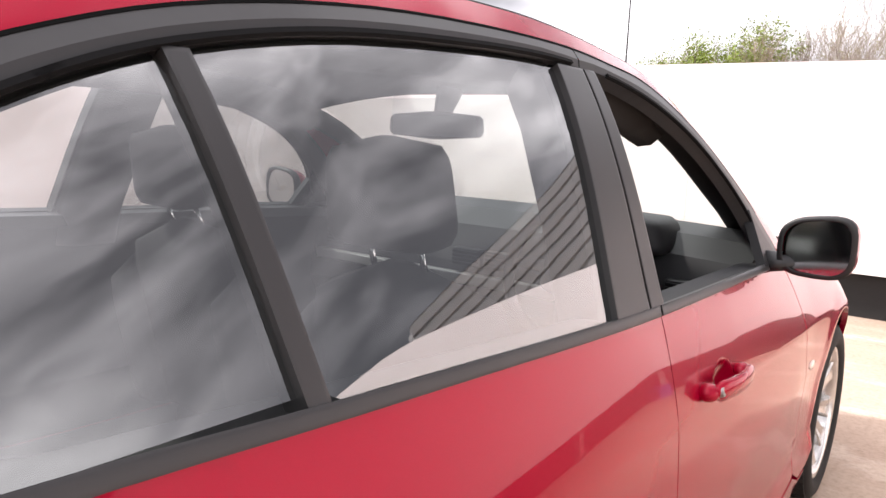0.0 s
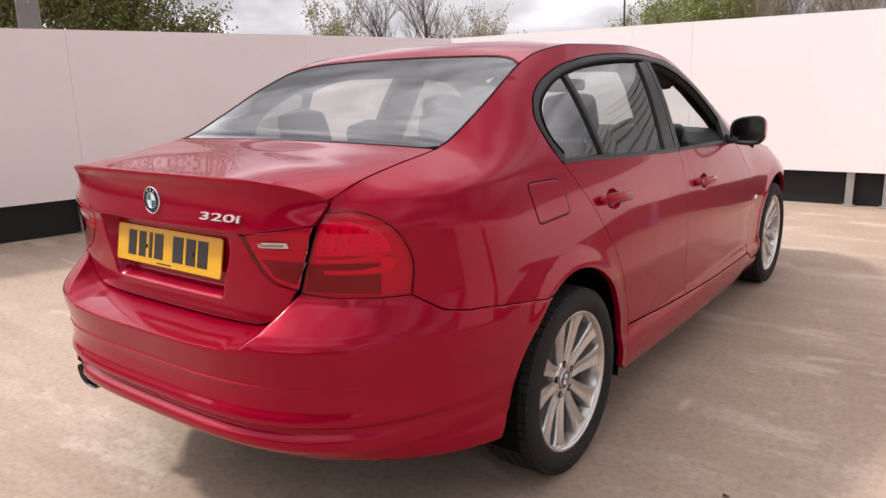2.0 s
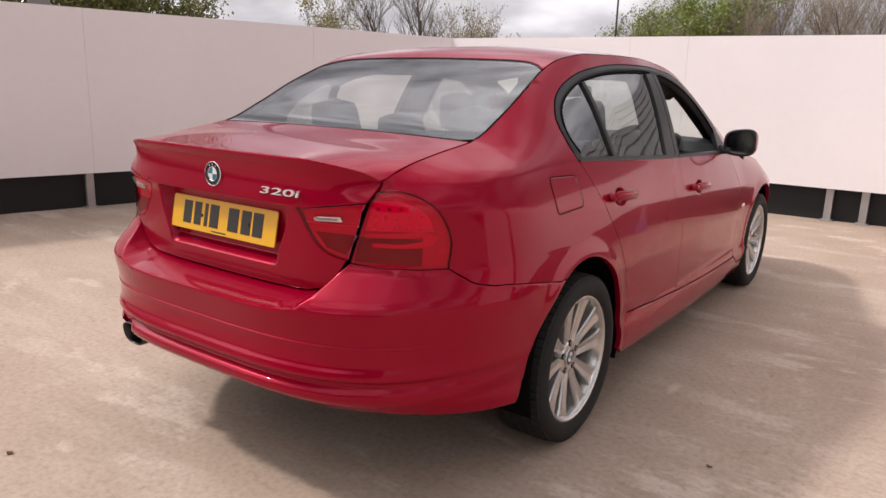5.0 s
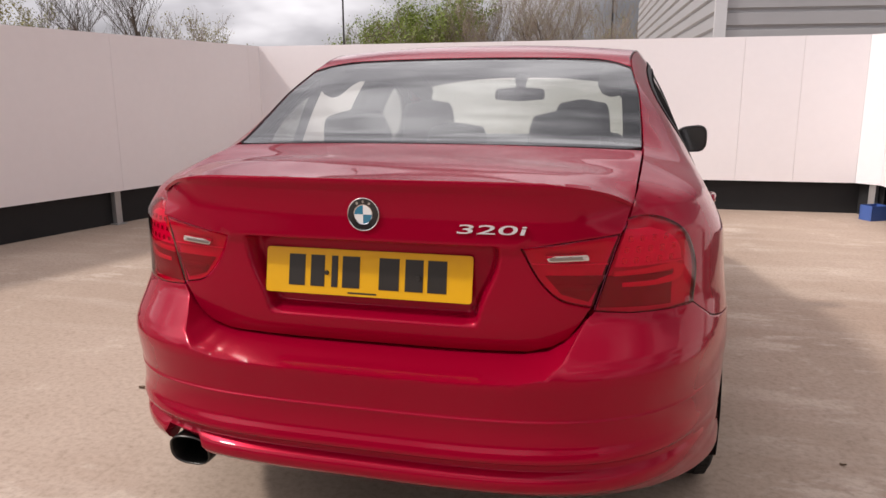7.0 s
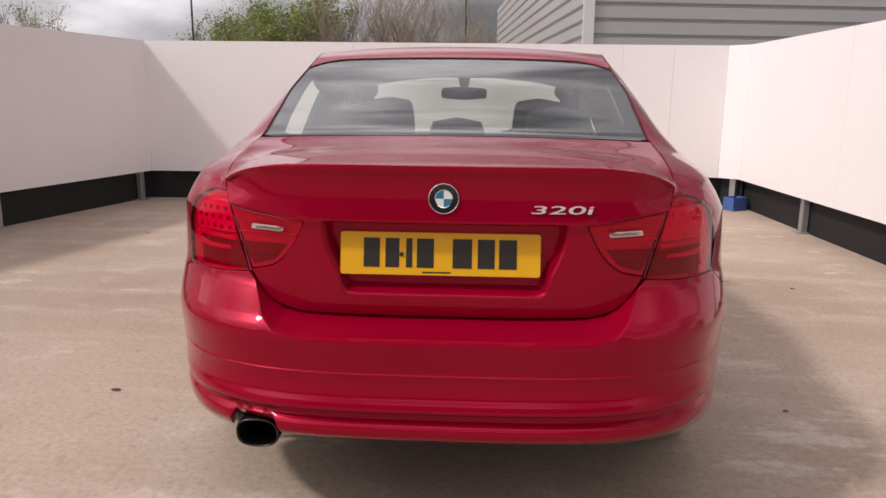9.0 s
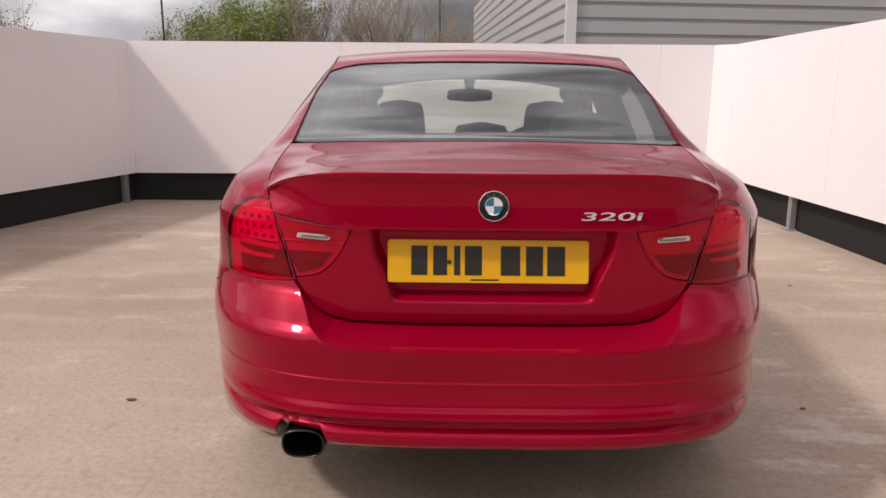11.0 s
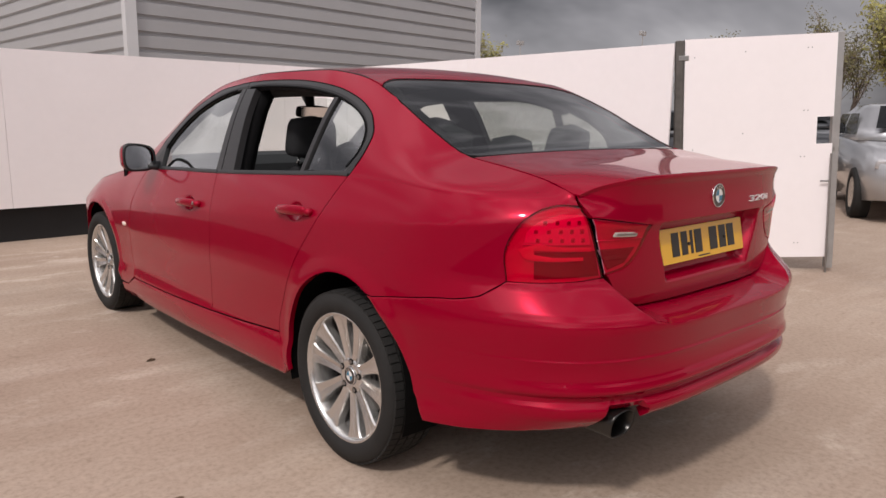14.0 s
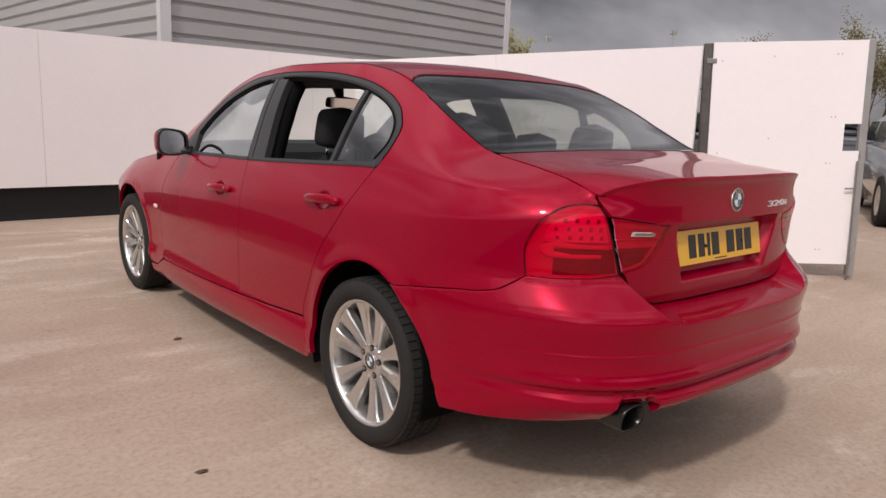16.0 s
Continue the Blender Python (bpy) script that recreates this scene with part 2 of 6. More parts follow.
def tube(bm, path, radius, sides=10, caps=True, flat=1.0):
    """A round bar along a list of points; radius may be a list."""
    pts = [Vector(p) for p in path]
    rings = []
    side = None
    for i, p in enumerate(pts):
        d = (pts[min(i + 1, len(pts) - 1)] - pts[max(i - 1, 0)]).normalized()
        if side is None:
            side = d.orthogonal().normalized()
        side = (side - d * side.dot(d)).normalized()
        up = d.cross(side)
        r = radius[i] if isinstance(radius, (list, tuple)) else radius
        rings.append([bm.verts.new(p + side * (r * math.cos(a)) + up * (r * flat * math.sin(a))) for a in (2 * math.pi * k / sides for k in range(sides))])
    for a, b in zip(rings, rings[1:]):
        for k in range(sides):
            bm.faces.new((a[k], a[(k + 1) % sides], b[(k + 1) % sides], b[k]))
    if caps:
        bm.faces.new(rings[0][::-1])
        bm.faces.new(rings[-1])
    return rings


def lathe(bm, profile, axis="X", sides=48, m=None, close=False):
    """Turns (radius, along) pairs round an axis."""
    rings = []
    for r, a in profile:
        ring = []
        for k in range(sides):
            t = 2 * math.pi * k / sides
            c, s = r * math.cos(t), r * math.sin(t)
            co = (a, c, s) if axis == "X" else ((c, a, s) if axis == "Y" else (c, s, a))
            ring.append(bm.verts.new(Vector(co) if m is None else m @ Vector(co)))
        rings.append(ring)
    pairs = list(zip(rings, rings[1:]))
    if close:
        pairs.append((rings[-1], rings[0]))
    for a, b in pairs:
        for k in range(sides):
            bm.faces.new((a[k], a[(k + 1) % sides], b[(k + 1) % sides], b[k]))
    return rings


def curve(*knots):
    """A smooth curve through (at, value) knots that never overshoots."""
    xs, ys = np.array(knots, float).T
    h, d = np.diff(xs), np.diff(ys) / np.diff(xs)
    m = np.zeros(len(xs))
    m[0], m[-1] = d[0], d[-1]
    for i in range(1, len(xs) - 1):
        if d[i - 1] * d[i] > 0:
            w1, w2 = 2 * h[i] + h[i - 1], h[i] + 2 * h[i - 1]
            m[i] = (w1 + w2) / (w1 / d[i - 1] + w2 / d[i])

    def at(x):
        if x <= xs[0]:
            return float(ys[0] + (x - xs[0]) * 0)
        if x >= xs[-1]:
            return float(ys[-1])
        i = int(np.searchsorted(xs, x, side="right") - 1)
        t = (x - xs[i]) / h[i]
        return float(ys[i] * (1 + 2 * t) * (1 - t) ** 2 + ys[i + 1] * t * t * (3 - 2 * t) + h[i] * (m[i] * t * (1 - t) ** 2 - m[i + 1] * t * t * (1 - t)))

    return at


# ---- ground, hoarding, building ----
bm = bmesh.new()
box(bm, (-1500, -1500, -0.4), (1500, 1500, 0.0))
tagged(part("ground", bm, GROUND), "worn sandy concrete of an open car park", "ground", kind="structure")

WALL_TOP, WALL_LOW, SHEET = 1.84, 0.335, 0.018


def hoarding(name, a, b, facing, joints, top=(WALL_TOP, WALL_TOP), low=(WALL_LOW, WALL_LOW), posts=(), label="", over=(0.3, 0.3)):
    """White sheets from a to b (plan) on steel legs before a black kerb; facing: +1 if the inside is to the left of a>b."""
    A, B = Vector((*a, 0)), Vector((*b, 0))
    d = (B - A).normalized()
    n = Vector((-d.y, d.x, 0)) * facing
    length = (B - A).length
    root = tagged(new(name), label or "white painted hoarding on steel legs over a black kerb", "hoarding", kind="structure")
    cuts = [0.0, *joints, length]
    for k, (s0, s1) in enumerate(zip(cuts, cuts[1:])):
        bmh = bmesh.new()
        g = 0.0012
        for s in (s0 + g, s1 - g):
            f = s / length
            for off in (0.0, SHEET):
                for z in (low[0] + (low[1] - low[0]) * f, top[0] + (top[1] - top[0]) * f):
                    bmh.verts.new(A + d * s - n * off + Vector((0, 0, z)))
        v = list(bmh.verts)
        for q in ((0, 1, 5, 4), (2, 6, 7, 3), (0, 2, 3, 1), (4, 5, 7, 6), (1, 3, 7, 5), (0, 4, 6, 2)):
            bmh.faces.new([v[i] for i in q])
        bmesh.ops.recalc_face_normals(bmh, faces=bmh.faces[:])
        part("panel", bmh, WHITE, root)
    bmh = bmesh.new()
    fr = Matrix.Translation(A) @ Matrix(((d.x, -n.x, 0), (d.y, -n.y, 0), (0, 0, 1))).to_4x4()
    box(bmh, (-over[0], 0.10, 0), (length + over[1], 0.26, 0.55), fr)
    part("kerb", bmh, KERB, root, "black painted kerb")
    for s in posts:
        bmh = bmesh.new()
        box(bmh, (s - 0.035, 0.03, 0.0), (s + 0.035, 0.09, 0.6), fr, 0.004)
        box(bmh, (s - 0.06, 0.0, 0.0), (s + 0.06, 0.098, 0.012), fr, 0.002)
        part("leg", bmh, GALV, root, "galvanised steel leg")
    return root


CL, CR = (-3.83, 6.80), (2.90, 6.97)
CR2 = (3.09, 6.79)
GP = (3.165, 2.215)
LEFT_BACK = (-6.6, -6.0)
hoarding("wall_front", CL, CR, -1, (2.44, 3.10, 5.54, 6.12), posts=(2.33, 4.68, 5.00))
hoarding("wall_corner", CR, CR2, -1, (), posts=(0.17,), over=(0.0, 0.0))
hoarding("wall_right", CR2, GP, -1, (2.2,), posts=(1.55, 4.25), over=(0.3, 0.0))
hoarding("wall_left", LEFT_BACK, CL, -1, (1.2, 3.64, 6.08, 8.52, 10.96, 12.9), posts=(2.0, 5.6, 8.48, 10.91, 12.95))
hoarding("wall_left_rear", (-8.8, -16.0), LEFT_BACK, -1, (2.4, 4.8, 7.2), posts=(1.2, 4.9, 8.6), over=(0.0, 0.0))
# Unseen wall added behind the camera: cuts fill and reflections on the car's rear.
BACKDROP_DARK = mat("dark_backdrop", (0.050, 0.046, 0.042), rough=0.9, vary=0.3, scale=0.5, fine=0.2, fine_scale=6, bump=0.2, bump_scale=8)
bm = bmesh.new()
box(bm, (-14.0, -16.4, 0.0), (18.0, -16.1, 5.0))
tagged(part("wall_back_added", bm, BACKDROP_DARK), "plain dark wall added out of view to darken the car's rear", "wall", kind="structure")


# ---- the car's skin: smooth functions of the way round (q), across (x), along (y) and up (z) ----
REAR_N, REAR_L = 3.6, 1.05
ZB = curve((0.0, 0.985), (0.2, 0.99), (0.35, 0.998), (0.6, 1.015), (0.85, 1.028), (1.07, 1.030), (1.4, 1.014), (1.84, 0.992), (2.12, 0.980), (2.58, 0.966), (3.2, 0.930), (3.8, 0.852), (4.3, 0.76), (4.6, 0.68))
US = curve((0.2, 0.93), (0.45, 0.80), (0.7, 0.71), (1.0, 0.63), (1.2, 0.595), (1.57, 0.56), (2.05, 0.54), (3.14, 0.44), (4.2, 0.40))
XR = curve((0.0, 0.585), (0.25, 0.602), (0.45, 0.612), (0.63, 0.618), (0.9, 0.608), (1.22, 0.574), (1.5, 0.595), (1.9, 0.615), (2.3, 0.617), (2.7, 0.622), (3.35, 0.69), (3.9, 0.66), (4.3, 0.56), (4.55, 0.45))
ZR = curve((0.0, 0.985), (0.19, 1.014), (0.30, 1.052), (0.45, 1.082), (0.63, 1.112), (0.8, 1.185), (1.0, 1.285), (1.22, 1.374), (1.30, 1.394), (1.5, 1.419), (1.9, 1.422), (2.3, 1.394), (2.7, 1.298), (3.05, 1.12), (3.35, 0.945), (3.9, 0.868), (4.3, 0.785), (4.6, 0.70))
ZC = curve((0.0, 1.066), (0.1, 1.072), (0.3, 1.090), (0.62, 1.122), (0.8, 1.205), (1.0, 1.303), (1.22, 1.388), (1.30, 1.416), (1.5, 1.448), (1.9, 1.464), (2.3, 1.446), (2.6, 1.397), (2.75, 1.335), (3.1, 1.16), (3.45, 0.958), (3.9, 0.908), (4.3, 0.84), (4.6, 0.74))
LOW_A = curve((0.10, 0.80), (0.18, 0.858), (0.24, 0.882), (0.30, 0.887), (0.34, 0.881), (0.37, 0.873), (0.42, 0.875), (0.50, 0.877), (0.60, 0.884))
FRONT = curve((2.4, 1.0), (3.0, 0.988), (3.3, 0.977), (3.8, 0.979), (4.1, 0.94), (4.3, 0.86), (4.45, 0.72), (4.53, 0.45))
Y0 = curve((0.26, 0.16), (0.32, 0.085), (0.352, 0.036), (0.368, 0.012), (0.382, 0.002), (0.396, 0.000), (0.406, 0.003), (0.414, 0.012), (0.424, 0.022), (0.434, 0.022), (0.441, 0.010), (0.447, -0.003), (0.455, -0.007), (0.468, -0.004), (0.488, 0.004), (0.515, 0.006), (0.540, 0.0035), (0.5465, 0.0015), (0.5505, 0.0045), (0.575, 0.0010), (0.61, -0.0055), (0.636, -0.0105), (0.646, -0.0105), (0.664, -0.003), (0.674, 0.006), (0.682, 0.013), (0.692, 0.025), (0.710, 0.047), (0.735, 0.075), (0.755, 0.094), (0.78, 0.100), (0.92, 0.098), (1.0, 0.106), (1.05, 0.115))
YT = curve((0.66, 0.115), (0.69, 0.104), (0.75, 0.099), (0.90, 0.094), (0.928, 0.086), (0.95, 0.088), (1.0, 0.091), (1.04, 0.086), (1.065, 0.077), (1.08, 0.078))


def ring(th):
    e = 2.0 / REAR_N
    return max(math.sin(th), 0.0) ** e, 1.0 - max(math.cos(th), 0.0) ** e


_TH = [math.pi / 2 * (k / 400) ** 1.0 for k in range(401)]
_PT = [(0.9 * ring(t)[0], 0.05 + (REAR_L - 0.05) * ring(t)[1]) for t in _TH]
_Q = [0.0]
for _a, _b in zip(_PT, _PT[1:]):
    _Q.append(_Q[-1] + math.hypot(_b[0] - _a[0], _b[1] - _a[1]))
Q90 = _Q[-1]


def theta_of(q):
    return float(np.interp(q, _Q, _TH))


XS = curve((0.2, 0.878), (0.4, 0.870), (0.6, 0.856), (0.85, 0.847), (1.05, 0.853), (1.3, 0.861), (2.2, 0.873), (3.2, 0.879))
XB = curve((0.2, 0.838), (0.4, 0.824), (0.6, 0.800), (0.85, 0.786), (1.06, 0.790), (1.5, 0.808), (2.0, 0.826), (2.6, 0.826), (3.2, 0.806), (3.8, 0.778))


def half_width(y, z):
    """The swage line is a soft edge; the tail draws in a little."""
    return (half_raw(y, z - 0.006) + half_raw(y, z) + half_raw(y, z + 0.006)) / 3 * (1 - 0.032 * smooth01((0.62 - y) / 0.42))


def half_raw(y, z):
    zb, us = ZB(y), US(y)
    if z < 0.6:
        return LOW_A(z)
    u, xs = min((z - 0.6) / (zb - 0.6), 1.0), XS(y)
    if u < us:
        t = u / us
        return 0.884 - (0.884 - xs) * t ** 1.2
    t = (u - us) / (1 - us)
    return xs - (xs - XB(y)) * (0.7 * t + 0.3 * t * t)


def flare(y, z):
    """How far the skin swells out towards the wheel arches."""
    out = 0.0
    for yc, rad in ((1.0, 0.360), (3.76, 0.355)):
        d = math.hypot(y - yc, z - 0.335) - rad
        if d < 0.075 and z > 0.2:
            out = 0.006 * (1 - smooth01((d - 0.008) / 0.062)) * smooth01((0.42 - abs(y - yc)) / 0.08)
    return out


def side(q, z):
    """A point of the sides and rear corners."""
    s, a = (1.0 if q >= 0 else -1.0), abs(q)
    if a <= Q90:
        sx, sy = ring(theta_of(a))
        y0 = Y0(z)
        y = y0 + (REAR_L - y0) * sy
    else:
        sx, y = 1.0, REAR_L + a - Q90
    zb = ZB(y)
    if z <= zb:
        return (s * (half_width(y, z) * FRONT(y) * sx + flare(y, z)), y, z)
    xb, xr, zr = half_width(y, zb) * FRONT(y) * sx, XR(y), ZR(y)
    t = min((z - zb) / max(zr - zb, 1e-4), 1.0)
    d = xr - xb
    k = min(max((y - 0.7) / 0.5, 0.0), 1.0)
    m0, m1 = d * (0.35 + 0.45 * k), d * (1.15 + 0.45 * k)
    x = xb * (1 + 2 * t) * (1 - t) ** 2 + xr * t * t * (3 - 2 * t) + m0 * t * (1 - t) ** 2 - m1 * t * t * (1 - t)
    return (s * x, y, z)


def swage(q):
    """The height of the swage line on the way round."""
    y = REAR_L + q - Q90 if q > Q90 else REAR_L - (Q90 - q) * 0.6
    return 0.6 + US(y) * (ZB(y) - 0.6)


def q_at(y, z):
    """The way round to the point of the side at y, z."""
    if y >= REAR_L:
        return Q90 + y - REAR_L
    y0 = Y0(z)
    sy = min(max((y - y0) / (REAR_L - y0), 0.0), 1.0)
    th = math.acos((1 - sy) ** (REAR_N / 2))
    return float(np.interp(th, _TH, _Q))


def q_over(x, z):
    """The way round to the point of the rear at x, z."""
    a, y = abs(x), 0.2
    for _ in range(6):
        r = min(a / half_width(y, min(z, ZB(y))), 0.9999)
        th = math.asin(r ** (REAR_N / 2))
        y = Y0(z) + (REAR_L - Y0(z)) * ring(th)[1]
    return math.copysign(float(np.interp(th, _TH, _Q)), x)


def smooth01(t):
    t = min(max(t, 0.0), 1.0)
    return t * t * (3 - 2 * t)


def boot_face(x, z):
    """A point of the boot lid's rear face, with its recess for the plate."""
    y0 = YT(z)
    y = y0 + (REAR_L - y0) * (1 - (1 - min(abs(x) / 0.86, 0.99) ** REAR_N) ** (1 / REAR_N))
    edge = 0.318 - 0.05 * smooth01((0.90 - z) / 0.17)
    dip = smooth01((edge - abs(x)) / 0.028) * smooth01((0.926 - z) / 0.010) * smooth01((z - 0.728) / 0.030)
    lean = smooth01((abs(x) - 0.46) / 0.14) * smooth01((z - 0.950) / 0.065)
    return (x, y + 0.042 * dip + 0.034 * lean, z)


def top(x, y):
    """A point of the deck, the rear window, the roof, the windscreen or the bonnet."""
    zr, zc, xr = ZR(y), ZC(y), XR(y)
    return (x, y, zr + (zc - zr) * (1 - min(abs(x) / xr, 1.0) ** (2.2 + 5.5 * smooth01((0.42 - y) / 0.25))))


def lip_y(x):
    return boot_face(x, 1.07)[1]


DENTS = ((1.325, 0.876), (2.288, 0.821))


def door_side(q, z):
    """The side with the scoops behind the door handles."""
    x, y, z = side(q, z)
    for yc, zc in DENTS:
        r = ((y - yc) / 0.058) ** 2 + ((z - zc) / 0.036) ** 2
        if r < 1:
            x -= math.copysign(0.017 * (1 - r) ** 1.3, x)
    return (x, y, z)


# ---- panels cut to an outline and laid on the skin ----
from mathutils.geometry import delaunay_2d_cdt


def run(*pts, n=8):
    """A smooth line through points."""
    p = [np.array(a, float) for a in pts]
    p = [2 * p[0] - p[1], *p, 2 * p[-1] - p[-2]]
    out = []
    for a, b, c, d in zip(p, p[1:], p[2:], p[3:]):
        for k in range(n):
            t = k / n
            out.append(0.5 * (2 * b + (c - a) * t + (2 * a - 5 * b + 4 * c - d) * t * t + (3 * b - a - 3 * c + d) * t ** 3))
    out.append(p[-2])
    return [tuple(float(v) for v in o) for o in out]


def arc(cy, cz, r, a0, a1, n=24):
    return [(cy + r * math.cos(radians(a)), cz + r * math.sin(radians(a))) for a in np.linspace(a0, a1, n)]


def rounded(pts, r, n=5):
    """A closed outline with rounded corners."""
    out, m = [], len(pts)
    for i in range(m):
        a, b, c = (np.array(pts[j % m], float) for j in (i - 1, i, i + 1))
        d1, d2 = np.linalg.norm(a - b), np.linalg.norm(c - b)
        k = min(r, d1 * 0.45, d2 * 0.45)
        p, q = b + (a - b) / d1 * k, b + (c - b) / d2 * k
        for t in np.linspace(0, 1, n):
            out.append(tuple((1 - t) ** 2 * p + 2 * t * (1 - t) * b + t * t * q))
    return out


def area(p):
    return 0.5 * sum(a[0] * b[1] - b[0] * a[1] for a, b in zip(p, p[1:] + p[:1]))


def dense(p, step):
    out = []
    for a, b in zip(p, p[1:] + p[:1]):
        d = math.hypot(b[0] - a[0], b[1] - a[1])
        if d < 1e-5:
            continue
        k = max(1, int(math.ceil(d / step)))
        out += [(a[0] + (b[0] - a[0]) * i / k, a[1] + (b[1] - a[1]) * i / k) for i in range(k)]
    return out


def shrink(p, g):
    """The outline drawn inwards by g."""
    if area(p) < 0:
        p = p[::-1]
    out, m = [], len(p)
    for i in range(m):
        a, b, c = p[i - 1], p[i], p[(i + 1) % m]
        n1 = Vector((-(b[1] - a[1]), b[0] - a[0])).normalized()
        n2 = Vector((-(c[1] - b[1]), c[0] - b[0])).normalized()
        nn = n1 + n2
        k = g / max(1 + n1.dot(n2), 0.5)
        out.append((b[0] + nn.x * k, b[1] + nn.y * k))
    return out


def normal_at(fn, u, v, flip):
    e = 0.0015
    a, b = Vector(fn(u + e, v)) - Vector(fn(u - e, v)), Vector(fn(u, v + e)) - Vector(fn(u, v - e))
    n = a.cross(b)
    return (n.normalized() if n.length > 1e-12 else Vector((0, 0, 1))) * flip


def skin(name, outline, fn, material, parent, step=0.03, gap=0.0016, depth=0.012, lift=0.0, flip=1.0, label="", lines_u=(), lines_v=(), roll=0.35, crease=False, arches=False):
    """A panel: the outline in the skin's own two coordinates, cut into a grid, laid on the skin with true normals, its edges turned in."""
    poly = shrink(dense(outline, step), gap) if gap else dense(outline, step)
    if area(poly) < 0:
        poly = poly[::-1]
    us, vs = np.array(poly).T
    grid_u = sorted([us.min() + (us.max() - us.min()) * i / max(1, int((us.max() - us.min()) / step)) for i in range(1, max(1, int((us.max() - us.min()) / step)))] + [e for e in lines_u])
    grid_v = sorted([vs.min() + (vs.max() - vs.min()) * i / max(1, int((vs.max() - vs.min()) / step)) for i in range(1, max(1, int((vs.max() - vs.min()) / step)))] + [e for e in lines_v])
    thin = lambda g, d: [x for k, x in enumerate(g) if k == 0 or x - g[k - 1] > d]
    gu, gv = np.meshgrid(thin(grid_u, 0.002), thin(grid_v, 0.002))
    gu, gv = gu.ravel(), gv.ravel()
    if crease:                                   # rows of points that follow the swage line
        line = np.array([swage(abs(u)) for u in gu])
        clear = np.abs(gv - line) > 0.024
        cu = np.linspace(us.min(), us.max(), int((us.max() - us.min()) / 0.02))
        cz = np.array([swage(abs(u)) for u in cu])
        gu = np.concatenate([gu[clear]] + [cu] * 9)
        gv = np.concatenate([gv[clear]] + [cz + o for o in (-0.021, -0.014, -0.009, -0.0045, 0.0, 0.0045, 0.009, 0.014, 0.021)])
    if arches:                                   # rows of points round the wheel arches
        rows = [(sg * q_at(yc + rr * math.cos(a), 0.335 + rr * math.sin(a)), 0.335 + rr * math.sin(a)) for yc in (1.0, 3.76) for rr in (0.368, 0.377, 0.387, 0.398, 0.410, 0.423, 0.438)
                for a in np.linspace(-0.1, math.pi + 0.1, 60) for sg in ((1, -1) if us.min() < 0 < us.max() else (1 if us.max() > 0 else -1,))]
        gu, gv = np.concatenate([gu, [p[0] for p in rows]]), np.concatenate([gv, [p[1] for p in rows]])
    ax, ay, bx, by = us, vs, np.roll(us, -1), np.roll(vs, -1)
    cross = (ay[None] > gv[:, None]) != (by[None] > gv[:, None])
    at_x = ax[None] + (gv[:, None] - ay[None]) * (bx - ax)[None] / np.where(by == ay, 1e-12, by - ay)[None]
    inside = (cross & (gu[:, None] < at_x)).sum(1) % 2 == 1
    dx, dy = bx - ax, by - ay
    t = np.clip(((gu[:, None] - ax) * dx + (gv[:, None] - ay) * dy) / np.maximum(dx * dx + dy * dy, 1e-12), 0, 1)
    far = np.hypot(gu[:, None] - ax - t * dx, gv[:, None] - ay - t * dy).min(1)
    rim_w = 0.0045 if roll else 0.0
    keep = inside & (far > max(2.2 * rim_w, 0.004))
    flat_pts = [Vector(p) for p in poly]
    if roll:                                     # a second outline just inside, so that the rounded edge stays narrow
        hem = np.array(shrink(poly, rim_w))
        hx, hy = hem.T
        ok = ((((ay[None] > hy[:, None]) != (by[None] > hy[:, None])) & (hx[:, None] < ax[None] + (hy[:, None] - ay[None]) * (bx - ax)[None] / np.where(by == ay, 1e-12, by - ay)[None])).sum(1) % 2 == 1)
        ht = np.clip(((hx[:, None] - ax) * dx + (hy[:, None] - ay) * dy) / np.maximum(dx * dx + dy * dy, 1e-12), 0, 1)
        ok &= np.hypot(hx[:, None] - ax - ht * dx, hy[:, None] - ay - ht * dy).min(1) > rim_w * 0.8
        flat_pts += [Vector(p) for p in hem[ok]]
    flat_pts += [Vector((u, v)) for u, v in zip(gu[keep], gv[keep])]
    cv, _, cf, _, _, _ = delaunay_2d_cdt(flat_pts, [], [list(range(len(poly)))], 1, 1e-6)
    b = bmesh.new()
    bv = [b.verts.new((v.x, v.y, 0)) for v in cv]
    for f in cf:
        b.faces.new([bv[i] for i in f])
    b.verts.index_update()
    pos, nor, faces = [], [], []
    for v in b.verts:
        n = normal_at(fn, v.co.x, v.co.y, flip)
        pos.append(Vector(fn(v.co.x, v.co.y)) + n * lift)
        nor.append(n)
    rim = {}
    for f in b.faces:
        ids = [v.index for v in f.verts]
        up = (pos[ids[1]] - pos[ids[0]]).cross(pos[ids[2]] - pos[ids[0]])
        faces.append(ids if up.dot(nor[ids[0]]) >= 0 else ids[::-1])
    for e in b.edges:
        if len(e.link_faces) == 1:
            f = e.link_faces[0]
            c = sum((pos[v.index] for v in f.verts), Vector()) / len(f.verts)
            i, j = e.verts[0].index, e.verts[1].index
            n = nor[i]
            out = (pos[j] - pos[i]).cross(n).normalized()
            if out.dot((pos[i] + pos[j]) / 2 - c) < 0:
                out = -out
            for k in (i, j):
                rim[k] = rim.get(k, Vector()) + out
            if depth:
                a = len(pos)
                for k in (i, j):
                    pos.append(pos[k].copy())
                    nor.append(out)
                for k in (i, j):
                    pos.append(pos[k] - nor[k] * depth)
                    nor.append(out)
                q = [a, a + 1, a + 3, a + 2]
                up = (pos[q[1]] - pos[q[0]]).cross(pos[q[2]] - pos[q[0]])
                faces.append(q if up.dot(out) >= 0 else q[::-1])
    for k, o in rim.items():
        nor[k] = (nor[k] + o.normalized() * roll).normalized() if o.length > 1e-9 else nor[k]
